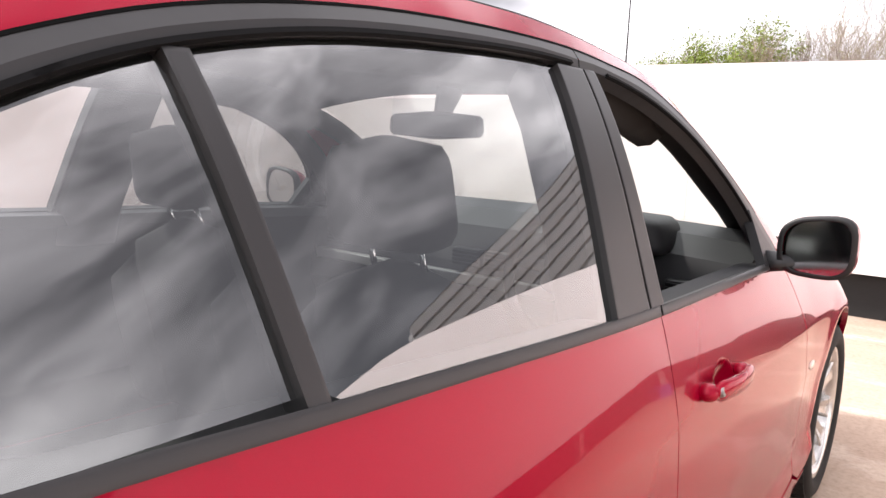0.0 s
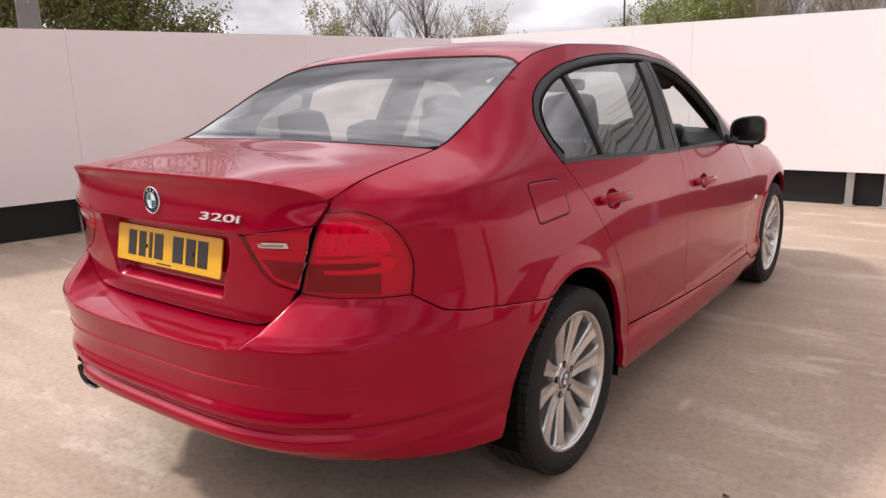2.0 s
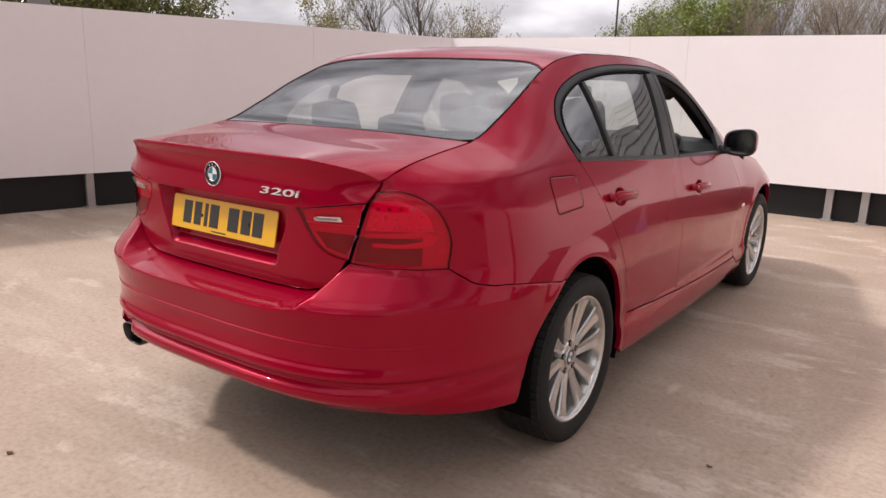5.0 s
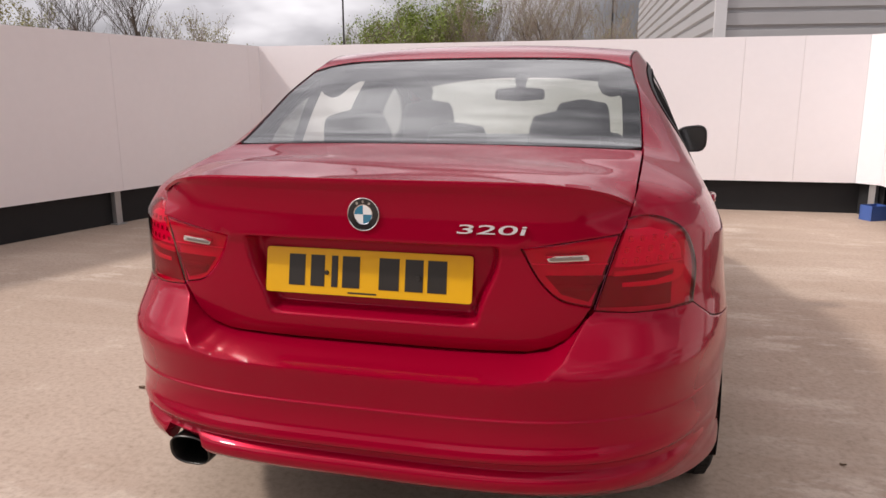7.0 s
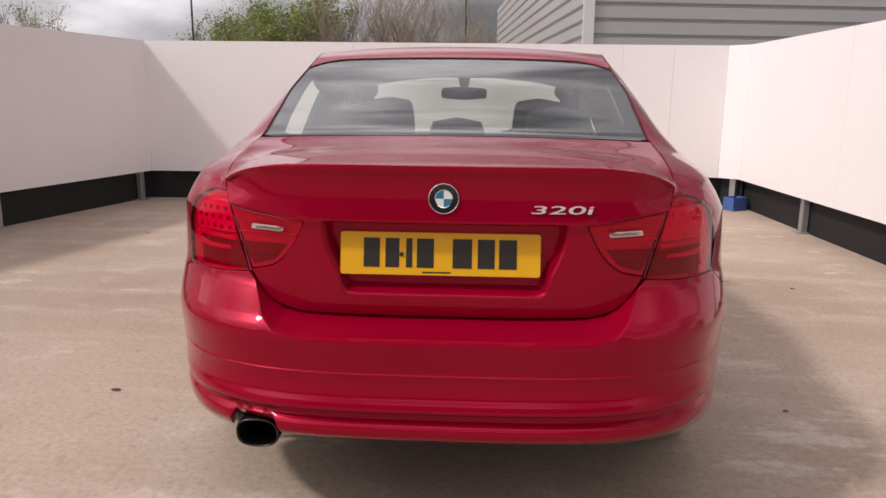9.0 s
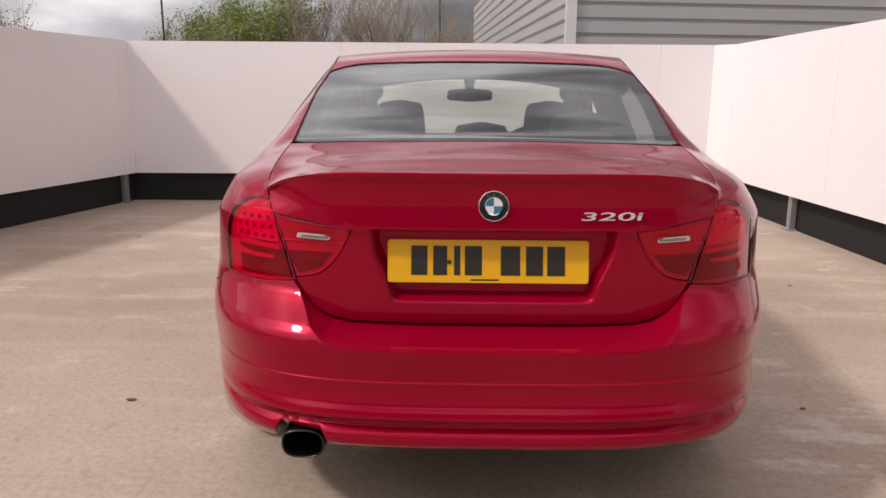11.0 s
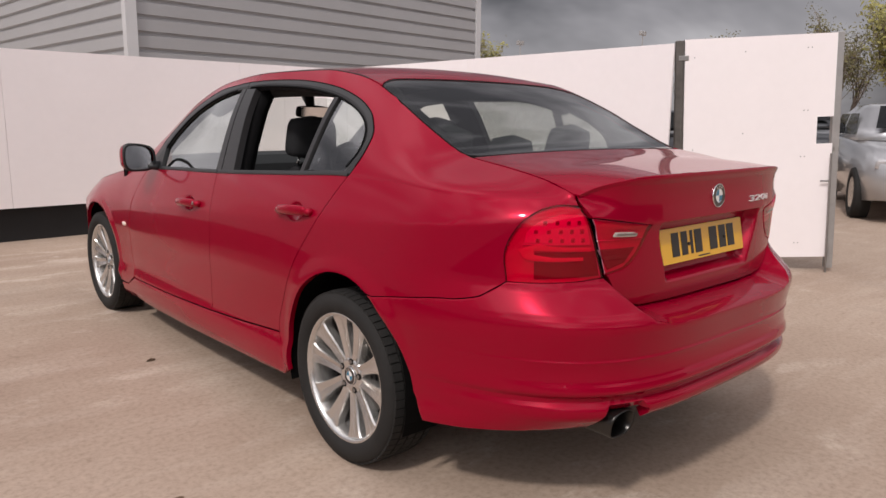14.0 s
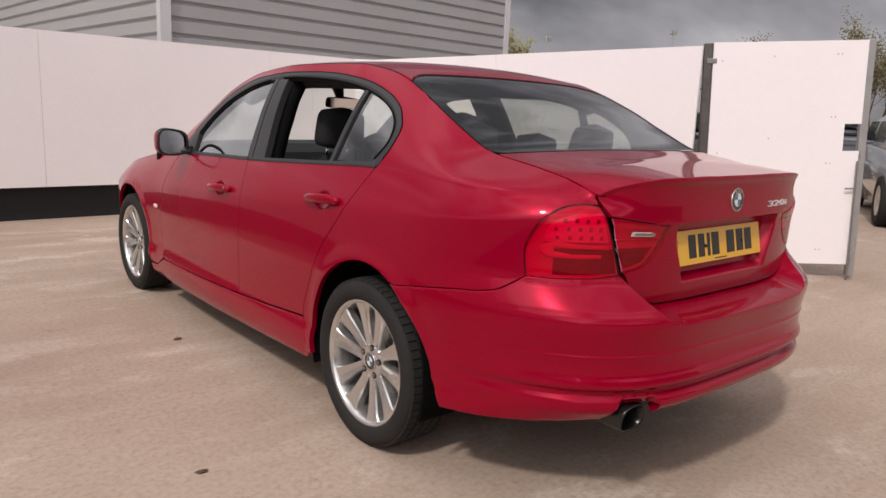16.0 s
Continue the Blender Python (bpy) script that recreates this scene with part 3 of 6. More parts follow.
    b.free()
    me = bpy.data.meshes.new(name)
    me.from_pydata(pos, [], faces)
    me.materials.append(material)
    me.polygons.foreach_set("use_smooth", [True] * len(me.polygons))
    me.normals_split_custom_set_from_vertices(nor)
    ob = new(name, me)
    ob.parent = parent
    if label:
        ob["label"] = label
    return ob


def strip(name, line, fn, width, height, material, parent, flip=1.0, label="", closed=False, lift=0.0):
    """A thin bar along a line drawn on the skin."""
    b = bmesh.new()
    pts = dense(line, 0.02)
    if not closed:
        k = min(range(len(pts)), key=lambda i: math.hypot(pts[i][0] - line[-1][0], pts[i][1] - line[-1][1]))
        pts = pts[:k + 1]
    m = len(pts)
    rows = []
    for i, (u, v) in enumerate(pts):
        n = normal_at(fn, u, v, flip)
        a, c = pts[(i - 1) % m] if closed or i else pts[0], pts[(i + 1) % m] if closed or i < m - 1 else pts[-1]
        p = Vector(fn(u, v))
        d = (Vector(fn(*c)) - Vector(fn(*a))).normalized()
        w = n.cross(d).normalized() * width / 2
        rows.append([b.verts.new(p + o) for o in (w + n * (lift - 0.003), w * 0.85 + n * (lift + height), -w * 0.85 + n * (lift + height), -w + n * (lift - 0.003))])
    for r1, r2 in list(zip(rows, rows[1:])) + ([(rows[-1], rows[0])] if closed else []):
        for k in range(3):
            b.faces.new((r1[k], r1[k + 1], r2[k + 1], r2[k]))
    if not closed:
        b.faces.new(rows[0])
        b.faces.new(rows[-1][::-1])
    bmesh.ops.recalc_face_normals(b, faces=b.faces[:])
    return part(name, b, material, parent, label, smooth=False)


# ---- the red saloon ----
car = thing("car", "glossy metallic red four-door saloon parked on concrete, two windows wound down", "car")
REAR_AXLE, FRONT_AXLE, WHEEL_R = 1.0, 3.76, 0.316
ARCH_Z, ARCH_R = 0.335, 0.360

DOOR_EDGE = run((1.441, 0.385), (1.43, 0.447), (1.365, 0.578), (1.30, 0.70), (1.205, 0.82), (1.12, 0.935), (1.058, 1.026), n=6)
FRAME_OUT = run((1.052, 1.031), (1.022, 1.097), (1.022, 1.163), (1.053, 1.206), (1.107, 1.252), (1.214, 1.303), (1.39, 1.351), (1.65, 1.380), (2.0, 1.384), (2.20, 1.371), (2.38, 1.348), (2.63, 1.265), (2.84, 1.128), (2.965, 0.985), n=5)
FRAME_OUT = [(y, min(z, ZR(y) - 0.012)) for y, z in FRAME_OUT]
GLASS_TOP = run((1.088, 1.055), (1.054, 1.11), (1.064, 1.17), (1.115, 1.222), (1.215, 1.272), (1.34, 1.312), (1.52, 1.342), (1.75, 1.357), (1.98, 1.360), (2.20, 1.343), (2.40, 1.300), (2.59, 1.228), (2.745, 1.118), (2.825, 1.005), n=5)
LAMP_OUT = run((0.180, 0.979), (0.228, 0.988), (0.270, 0.968), (0.310, 0.910), (0.330, 0.846), (0.322, 0.766), n=5)
SEAM = run((0.322, 0.766), (0.358, 0.737), (0.390, 0.717), (0.46, 0.702), (0.53, 0.695), (0.80, 0.652), n=5)


def side_outline(pts, s):
    return [(s * q, z) for q, z in pts]


def yz(pts):
    return [(q_at(y, z), z) for y, z in pts]


def xz(pts):
    return [(q_over(x, z), z) for x, z in pts]


B_GAP = 2.05
SPLIT = [(0.525, 0.776), (0.553, 0.87), (0.578, 0.955), (0.588, 0.979)]
lamp_poly = yz([(y, z + 0.0024 * smooth01((z - 0.93) / 0.04)) for y, z in LAMP_OUT]) + xz([(0.70, 0.7655), (0.61, 0.768), *SPLIT])


def arch_r(a):
    """The rear arch's radius at an angle from the front: wider low down behind the wheel."""
    return ARCH_R + 0.034 * smooth01((a - 128) / 45)


arch_b = [(REAR_AXLE + arch_r(a) * math.cos(radians(a)), ARCH_Z + arch_r(a) * math.sin(radians(a))) for a in np.linspace(174, 118.5, 20)]
quarter_poly = (yz(DOOR_EDGE) + yz(FRAME_OUT) + yz([(2.99, 0.968), (3.06, 0.960), (3.22, 0.955)])
                + yz([(y, ZR(y) - 0.0008) for y in np.linspace(3.2, 0.205, 60)])
                + xz([(0.595, 1.006), (0.592, 0.985)]) + yz(LAMP_OUT[4:]) + yz(SEAM[1:])
                + yz(arc(REAR_AXLE, ARCH_Z, ARCH_R, 117, -14, 30)) + yz([(1.375, 0.25), (1.42, 0.33)]))
bump_half = (xz([(0.0, 0.352), (0.2, 0.352), (0.35, 0.349), (0.50, 0.340)]) + yz([(0.21, 0.325), (0.29, 0.314), (0.43, 0.300), (0.565, 0.292)])
             + yz(arch_b) + yz(SEAM[::-1]) + xz([(0.70, 0.7655), (0.61, 0.768), (0.525, 0.776), (0.505, 0.755), (0.485, 0.72), (0.464, 0.684), (0.430, 0.654), (0.37, 0.642), (0.2, 0.638), (0.0, 0.638)]))
BUMP_LINES = tuple(np.arange(0.352, 0.475, 0.0045)) + tuple(np.arange(0.48, 0.54, 0.012)) + (0.543, 0.5465, 0.5485, 0.5505, 0.555) + tuple(np.arange(0.565, 0.625, 0.012)) + tuple(np.arange(0.64, 0.70, 0.0042)) + tuple(np.arange(0.705, 0.77, 0.011))

notch = xz([(0.0, 0.352), (0.2, 0.352), (0.35, 0.349), (0.424, 0.346), (0.432, 0.385), (0.448, 0.412), (0.556, 0.412), (0.572, 0.385), (0.584, 0.337)])     # cut out over the tail pipe
bump_left = notch + bump_half[4:]
bumper = skin("rear_bumper", bump_half + [(-q, z) for q, z in bump_left[::-1]][1:-1], side, PAINT, car, step=0.04, depth=0.03, lines_v=BUMP_LINES, arches=True, label="red rear bumper with a lower lip")
bm = bmesh.new()
rows = []
edge_half = dense(bump_half[-10:], 0.02)
edge_half = edge_half[:max(range(len(edge_half)), key=lambda i: -abs(edge_half[i][0]) if edge_half[i][1] < 0.7 else -9) + 1]
for q, z in [(-a, b) for a, b in edge_half] + edge_half[::-1][1:]:
    p0 = Vector(side(q, z - 0.002))
    k = smooth01((z - 0.648) / 0.11)
    p1 = Vector((p0.x * 0.985, max(boot_face(p0.x, max(z, 0.68))[1] + 0.045, p0.y + 0.02), z + 0.036 * (1 - k)))
    rows.append([bm.verts.new(p) for p in (p0, p0.lerp(p1, 0.12) - Vector((0, 0, -0.003 * (1 - k))), p0.lerp(p1, 0.6), p1)])
for a, b in zip(rows, rows[1:]):
    for k in range(3):
        bm.faces.new((a[k], b[k], b[k + 1], a[k + 1]))
bmesh.ops.recalc_face_normals(bm, faces=bm.faces[:])
part("bumper_step", bm, PAINT, bumper, smooth=True)

# boot lid: deck and rear face
deck = ([(x, lip_y(x)) for x in np.linspace(-0.597, 0.597, 41)] + [(XR(y) + 0.001, y) for y in np.linspace(0.215, 0.60, 14)]
        + [(x, 0.603 - 0.012 * (1 - (x / 0.62) ** 2)) for x in np.linspace(0.60, -0.60, 25)] + [(-XR(y) - 0.001, y) for y in np.linspace(0.60, 0.215, 14)])
lid = skin("boot_lid", deck, top, PAINT, car, step=0.035, depth=0.008, roll=0.25, lines_v=tuple(np.arange(0.08, 0.2, 0.008)), label="red boot lid with a sharp rear lip")
ztop = lambda x: top(x, lip_y(x))[2] + 0.0015
LAMP_IN_TOP = [(0.576, 0.954), (0.47, 0.938), (0.362, 0.921)]
LAMP_IN_LOW = run((0.362, 0.921), (0.388, 0.870), (0.415, 0.832), (0.455, 0.800), (0.520, 0.784), n=5)
face_half = ([(x, ztop(x)) for x in np.linspace(0.0, 0.597, 22)] + [(0.593, 1.002), (0.588, 0.983), (0.579, 0.960)] + LAMP_IN_TOP[:-1] + LAMP_IN_LOW
             + [(0.512, 0.776), (0.494, 0.744), (0.470, 0.712), (0.435, 0.690), (0.38, 0.675), (0.2, 0.672), (0.0, 0.672)])
boot_rear = skin("boot_face", face_half + [(-x, z) for x, z in face_half[::-1]][1:-1], boot_face, PAINT, lid, step=0.03, depth=0.02, roll=0.3,
                 lines_u=tuple(s * v for s in (1, -1) for v in np.arange(0.25, 0.33, 0.006)), lines_v=tuple(np.arange(0.72, 0.91, 0.007)) + tuple(np.arange(0.912, 0.934, 0.003)) + tuple(np.arange(1.03, 1.08, 0.008)))

# roof, bonnet, screens


def roof_end(x):
    """The roof's rear edge, rounded down into the pillars."""
    return 1.222 - 0.085 * (max(abs(x) - 0.42, 0.0) / 0.16) ** 2.2


roof_poly = [(XR(y) - 0.001, y) for y in np.linspace(1.150, 2.62, 26)] + [(x, 2.62 + 0.08 * (1 - (x / 0.58) ** 2)) for x in np.linspace(0.56, -0.56, 21)] \
    + [(-XR(y) + 0.001, y) for y in np.linspace(2.62, 1.150, 26)] + [(x, roof_end(x)) for x in np.linspace(-0.573, 0.573, 31)]
roof = skin("roof", roof_poly, top, PAINT, car, step=0.05, depth=0.012, label="red roof")
bonnet_poly = [(XR(y) - 0.001, y) for y in np.linspace(3.42, 4.45, 16)] + [(-XR(y) + 0.001, y) for y in np.linspace(4.45, 3.42, 16)]
skin("bonnet", bonnet_poly, top, PAINT, car, step=0.06, depth=0.012)
rw_poly = [(XR(y) - 0.003, y) for y in np.linspace(0.632, 1.130, 18)] + [(x, roof_end(x) - 0.006) for x in np.linspace(0.567, -0.567, 31)] \
    + [(-XR(y) + 0.003, y) for y in np.linspace(1.130, 0.632, 18)] + [(x, 0.596 + 0.016 * (x / 0.6) ** 2) for x in np.linspace(-0.58, 0.58, 15)]
rear_window = skin("rear_window", rw_poly, top, GLASS_REAR, car, step=0.05, depth=0.0, gap=0.0, lift=-0.0025, roll=0.0, label="tinted rear window reflecting clouds")
frit_in = [(x * 0.915, 0.655 + (y - 0.615) * 0.90) for x, y in rw_poly]
bm = bmesh.new()
ring_o = [bm.verts.new(Vector(top(x, y)) + Vector((0, 0, -0.0075))) for x, y in rw_poly]
ring_s = [bm.verts.new(Vector(top(x, y)) + Vector((0.012 * (1 if x > 0 else -1) * (abs(x) > 0.54), 0, -0.035))) for x, y in rw_poly]
ring_i = [bm.verts.new(Vector(top(x, y)) + Vector((0, 0, -0.0075))) for x, y in frit_in]
for k in range(len(ring_o)):
    j = (k + 1) % len(ring_o)
    bm.faces.new((ring_o[k], ring_o[j], ring_i[j], ring_i[k]))
    bm.faces.new((ring_s[k], ring_s[j], ring_o[j], ring_o[k]))
part("window_border", bm, GAP, rear_window, "black printed border")
strip("seal", [(x, y) for x, y in rw_poly], top, 0.0018, 0.0006, TRIM, rear_window, closed=True)
ws_poly = [(XR(y) - 0.03, y) for y in np.linspace(2.66, 3.38, 20)] + [(x, 3.39) for x in np.linspace(0.6, -0.6, 9)] \
    + [(-XR(y) + 0.03, y) for y in np.linspace(3.38, 2.66, 20)] + [(x, 2.66 + 0.07 * (1 - (x / 0.56) ** 2)) for x in np.linspace(-0.52, 0.52, 15)]
skin("windscreen", ws_poly, top, GLASS, car, step=0.06, depth=0.0, gap=0.0, lift=-0.004, roll=0.0, label="clear windscreen")

# sides
door_rear = yz(DOOR_EDGE) + yz([(y, ZB(y) - 0.004) for y in np.linspace(1.075, B_GAP, 14)]) + yz([(B_GAP, 0.60), (B_GAP + 0.02, 0.3435), (1.75, 0.3605)])
door_front = (yz([(B_GAP, ZB(B_GAP) - 0.004), (B_GAP, 0.60), (B_GAP + 0.02, 0.3435), (2.57, 0.3265), (3.10, 0.3165)][::-1])
              + yz([(y, ZB(y) - 0.004) for y in np.linspace(B_GAP + 0.02, 2.93, 12)]) + yz(run((2.95, 0.945), (3.01, 0.90), (3.10, 0.767), (3.165, 0.60), (3.17, 0.45), (3.12, 0.322))))
fender = (yz(run((3.12, 0.322), (3.17, 0.45), (3.165, 0.60), (3.10, 0.767), (3.01, 0.90), (2.95, 0.945))) + yz([(y, ZB(y) - 0.002) for y in np.linspace(3.0, 4.40, 20)])
          + yz([(4.40, 0.50), (4.30, 0.34), (4.12, 0.30)]) + yz(arc(FRONT_AXLE, ARCH_Z, 0.355, -5, 184, 36)) + yz([(3.36, 0.26), (3.25, 0.26)]))
fender_top = yz([(y, ZB(y)) for y in np.linspace(2.98, 4.40, 18)]) + yz([(y, ZR(y) - 0.003) for y in np.linspace(4.40, 3.30, 18)])
sill = yz([(1.372, 0.245), (1.44, 0.380), (1.75, 0.357), (2.08, 0.340), (2.57, 0.323), (3.12, 0.313), (3.25, 0.256), (3.36, 0.25), (3.38, 0.19), (3.0, 0.178), (2.4, 0.185), (1.9, 0.20), (1.40, 0.215)])
SWAGE_LINES = tuple(np.arange(0.70, 1.06, 0.012))
TOP_LINES = tuple(np.arange(1.0, 1.40, 0.010))
DENT_U = tuple(q_at(yc, zc) + d for yc, zc in DENTS for d in np.arange(-0.064, 0.065, 0.008))
DENT_V = tuple(zc + d for yc, zc in DENTS for d in np.arange(-0.04, 0.041, 0.008))
HANDLES = {}
for s in (1.0, -1.0):
    skin("side_frame", side_outline(quarter_poly, s), side, PAINT, car, step=0.04, depth=0.02, lines_v=SWAGE_LINES + TOP_LINES, roll=0.0, crease=True, arches=True, label="red quarter panel running up into the roof pillar")
    dr = skin("rear_door", side_outline(door_rear, s), door_side, PAINT, car, step=0.025, depth=0.02, lines_u=tuple(s * u for u in DENT_U[:17]), lines_v=SWAGE_LINES + DENT_V[:11], roll=0.0, crease=True, arches=True, label="red rear door with its window " + ("up" if s > 0 else "wound down"))
    df = skin("front_door", side_outline(door_front, s), door_side, PAINT, car, step=0.04, depth=0.02, lines_u=tuple(s * u for u in DENT_U[17:]), lines_v=SWAGE_LINES + DENT_V[11:], roll=0.0, crease=True, label="red front door with its window " + ("wound down" if s > 0 else "up"))
    skin("front_wing", side_outline(fender, s), side, PAINT, car, step=0.05, depth=0.02, lines_v=SWAGE_LINES, crease=True, arches=True)
    skin("wing_top", side_outline(fender_top, s), side, PAINT, car, step=0.04, depth=0.01, lines_v=TOP_LINES, gap=0.001)
    skin("sill", side_outline(sill, s), side, PAINT, car, step=0.04, depth=0.03, lines_v=tuple(np.arange(0.19, 0.4, 0.012)), label="red sill")
    HANDLES[s] = (dr, df)
    # dark shell behind the gaps
    shell = (yz([(0.24, 0.34), (0.34, 0.34), (0.58, 0.34)]) + yz(arc(REAR_AXLE, ARCH_Z, 0.40, 178, 2, 24)) + yz([(1.45, 0.22), (3.30, 0.20)])
             + yz([(3.33, 0.5), (3.30, 0.94)]) + yz([(y, ZB(y) - 0.025) for y in np.linspace(3.2, 0.30, 30)]))
    skin("inner_shell", side_outline(shell, s), side, GAP, car, step=0.08, depth=0.0, lift=-0.024, gap=0.0, roll=0.0, lines_v=tuple(np.arange(0.7, 1.0, 0.03)))
bm = bmesh.new()
grid = [[bm.verts.new((x, boot_face(x, z)[1] + 0.05 + (0.04 if z < 0.70 else 0), z)) for z in (0.36, 0.5, 0.64, 0.70, 0.85, 0.95, 1.02)] for x in np.linspace(-0.66, 0.66, 17)]
for a, b in zip(grid, grid[1:]):
    for k in range(6):
        bm.faces.new((a[k], b[k], b[k + 1], a[k + 1]))
part("inner_rear", bm, GAP, car)
bm = bmesh.new()
dk = [[bm.verts.new(Vector(top(x * XR(y), y)) + Vector((0, 0, -0.03))) for x in np.linspace(-0.99, 0.99, 9)] for y in np.linspace(0.27, 0.66, 8)]
for a, b in zip(dk, dk[1:]):
    for k in range(8):
        bm.faces.new((a[k], a[k + 1], b[k + 1], b[k]))
part("inner_deck", bm, GAP, car)
bm = bmesh.new()
box(bm, (-0.62, 0.45, 0.235), (0.62, 4.1, 0.29))
box(bm, (-0.80, 1.37, 0.21), (0.80, 3.25, 0.25))
box(bm, (-0.79, 1.385, 0.21), (0.79, 1.40, 0.60))
part("underbody", bm, GAP, car)
bm = bmesh.new()
box(bm, (-0.80, 3.35, 0.24), (0.80, 3.40, 0.93))
part("bulkhead", bm, GAP, car)
skin("front_bumper", yz([(4.12, 0.25), (4.30, 0.24), (4.52, 0.25), (4.53, 0.5), (4.53, 0.68), (4.41, 0.68), (4.41, 0.50), (4.31, 0.33)]), side, PAINT, car, step=0.06)

# windows and their black surrounds
BAR_B, BAR_T = (1.350, 1.376), (1.314, 1.340)      # bar before the quarter glass: rear and front edge at the belt and at the top
P_B, P_T = (1.895, 2.072), (1.965, 2.105)          # pillar between the doors


def lerp_edge(yb, yt, z, zb=1.0, zt=1.34):
    return yb + (yt - yb) * (z - zb) / (zt - zb)


def belt(y):
    return ZB(y) + 0.004


for s in (1.0, -1.0):
    dr, df = HANDLES[s]
    # daylight openings
    quarter_glass = ([(1.095, 1.037)] + [p for p in GLASS_TOP[:40] if p[0] <= lerp_edge(BAR_B[0], BAR_T[0], p[1])]
                     + [(lerp_edge(BAR_B[0], BAR_T[0], z), z) for z in (1.285, 1.2, 1.1, 1.035)])
    rear_glass = ([(lerp_edge(BAR_B[1], BAR_T[1], z), z) for z in (1.033, 1.1, 1.2, 1.308)] + [p for p in GLASS_TOP if BAR_T[1] + 0.01 < p[0] < P_T[0] - 0.01]
                  + [(lerp_edge(P_B[0], P_T[0], z), z) for z in (1.345, 1.2, 1.1, belt(1.88))] + [(y, belt(y)) for y in (1.7, 1.5, 1.40)])
    front_glass = ([(lerp_edge(P_B[1], P_T[1], z), z) for z in (belt(2.06), 1.1, 1.2, 1.342)] + [p for p in GLASS_TOP if p[0] > P_T[1] + 0.01]
                   + [(2.79, belt(2.79))] + [(y, belt(y)) for y in (2.5, 2.3)])
    # black frame: one flat band between the opening outlines and the body
    # rear door frame ring + front door frame ring, built as strips on the skin
    def band(name, inner, outer_pts, parent, label=""):
        b = bmesh.new()
        m = len(inner)
        rows = []
        for (y1, z1), (y2, z2) in zip(inner, outer_pts):
            p1, p2 = Vector(side(s * q_at(y1, z1), z1)), Vector(side(s * q_at(y2, z2), z2))
            n = normal_at(side, s * q_at(y2, z2), z2, 1.0)
            mid1 = p1 * 0.62 + p2 * 0.38
            rows.append([b.verts.new(p) for p in (p1 - n * 0.028, p1 - n * 0.002, mid1 + n * 0.003, p2 + n * 0.0015, p2 - n * 0.012)])
        for r1, r2 in zip(rows, rows[1:]):
            for k in range(4):
                b.faces.new((r1[k], r1[k + 1], r2[k + 1], r2[k]))
        bmesh.ops.recalc_face_normals(b, faces=b.faces[:])
        return part(name, b, TRIM, parent, label)

    def along(pts, n):
        d = [0.0]
        for a, c in zip(pts, pts[1:]):
            d.append(d[-1] + math.hypot(c[0] - a[0], c[1] - a[1]))
        return [(float(np.interp(t, d, [p[0] for p in pts])), float(np.interp(t, d, [p[1] for p in pts]))) for t in np.linspace(0, d[-1], n)]

    cut_r = [p for p in FRAME_OUT if p[0] < 2.05] + [(2.056, 1.380)]
    gl_r = [p for p in GLASS_TOP if p[0] < P_T[0]] + [(2.052, 1.354)]
    band("window_frame", along([(1.098, 1.043)] + gl_r, 60), along([(1.052, 1.031)] + cut_r, 60), dr, "satin black window frame")
    cut_f, gl_f = [(2.060, 1.380)] + [p for p in FRAME_OUT if p[0] > 2.08], [(2.056, 1.354)] + [p for p in GLASS_TOP if p[0] > P_T[1]]
    band("window_frame", along(gl_f + [(2.80, belt(2.80))], 50), along(cut_f + [(2.945, ZB(2.945) + 0.004)], 50), df, "satin black window frame")
    for (yb0, yt0), (yb1, yt1), parent, name in (((P_B[0], P_T[0]), (2.012, 2.056), dr, "pillar_trim"), ((2.018, 2.062), (P_B[1], P_T[1]), df, "pillar_trim"), ((BAR_B[0], BAR_T[0]), (BAR_B[1], BAR_T[1]), dr, "divider_bar")):
        zt = 1.352 if name == "pillar_trim" else 1.306
        poly = [(lerp_edge(yb0, yt0, z), z) for z in np.linspace(ZB(yb0) + 0.003, zt, 8)] + [(lerp_edge(yb1, yt1, z), z) for z in np.linspace(zt, ZB(yb1) + 0.003, 8)]
        skin(name, side_outline(yz(poly), s), side, TRIM, parent, step=0.05, gap=0.0008, depth=0.03, lift=0.001, label="satin black pillar trim" if name == "pillar_trim" else "black bar")
    for y0, y1, parent in ((1.062, B_GAP - 0.004, dr), (B_GAP + 0.004, 2.94, df)):
        ys = np.linspace(y0, y1, 16)
        poly = [(y, ZB(y) - 0.0065) for y in ys] + [(y, ZB(y) + 0.009) for y in ys[::-1]]
        skin("belt_trim", side_outline(yz(poly), s), side, TRIM, parent, step=0.06, gap=0.0, depth=0.02, lift=0.003, label="black strip along the window's foot")
    for line, w_, h_, who in ((GLASS_TOP[:22], 0.007, 0.0035, dr), (GLASS_TOP[20:42], 0.007, 0.0035, dr), (GLASS_TOP[44:], 0.007, 0.0035, df)):
        strip("window_seal", side_outline(yz(line), s), side, w_, h_, FELT, who, label="black rubber window seal")
    strip("frame_joint", side_outline(yz([p for p in FRAME_OUT if p[1] > 1.05]), s), side, 0.0050, 0.0012, GAP, car, lift=0.001)
    skin("quarter_glass", side_outline(yz(quarter_glass), s), side, GLASS_SIDE, dr, step=0.05, gap=0.0, depth=0.0, lift=-0.008, roll=0.0, label="tinted fixed pane")
    if s > 0:
        skin("window", side_outline(yz(rear_glass), s), side, GLASS_SIDE, dr, step=0.05, gap=0.0, depth=0.0, lift=-0.008, roll=0.0, label="tinted window, closed")
    else:
        skin("window", side_outline(yz(front_glass), s), side, GLASS_SIDE, df, step=0.05, gap=0.0, depth=0.0, lift=-0.008, roll=0.0, label="tinted window, closed")


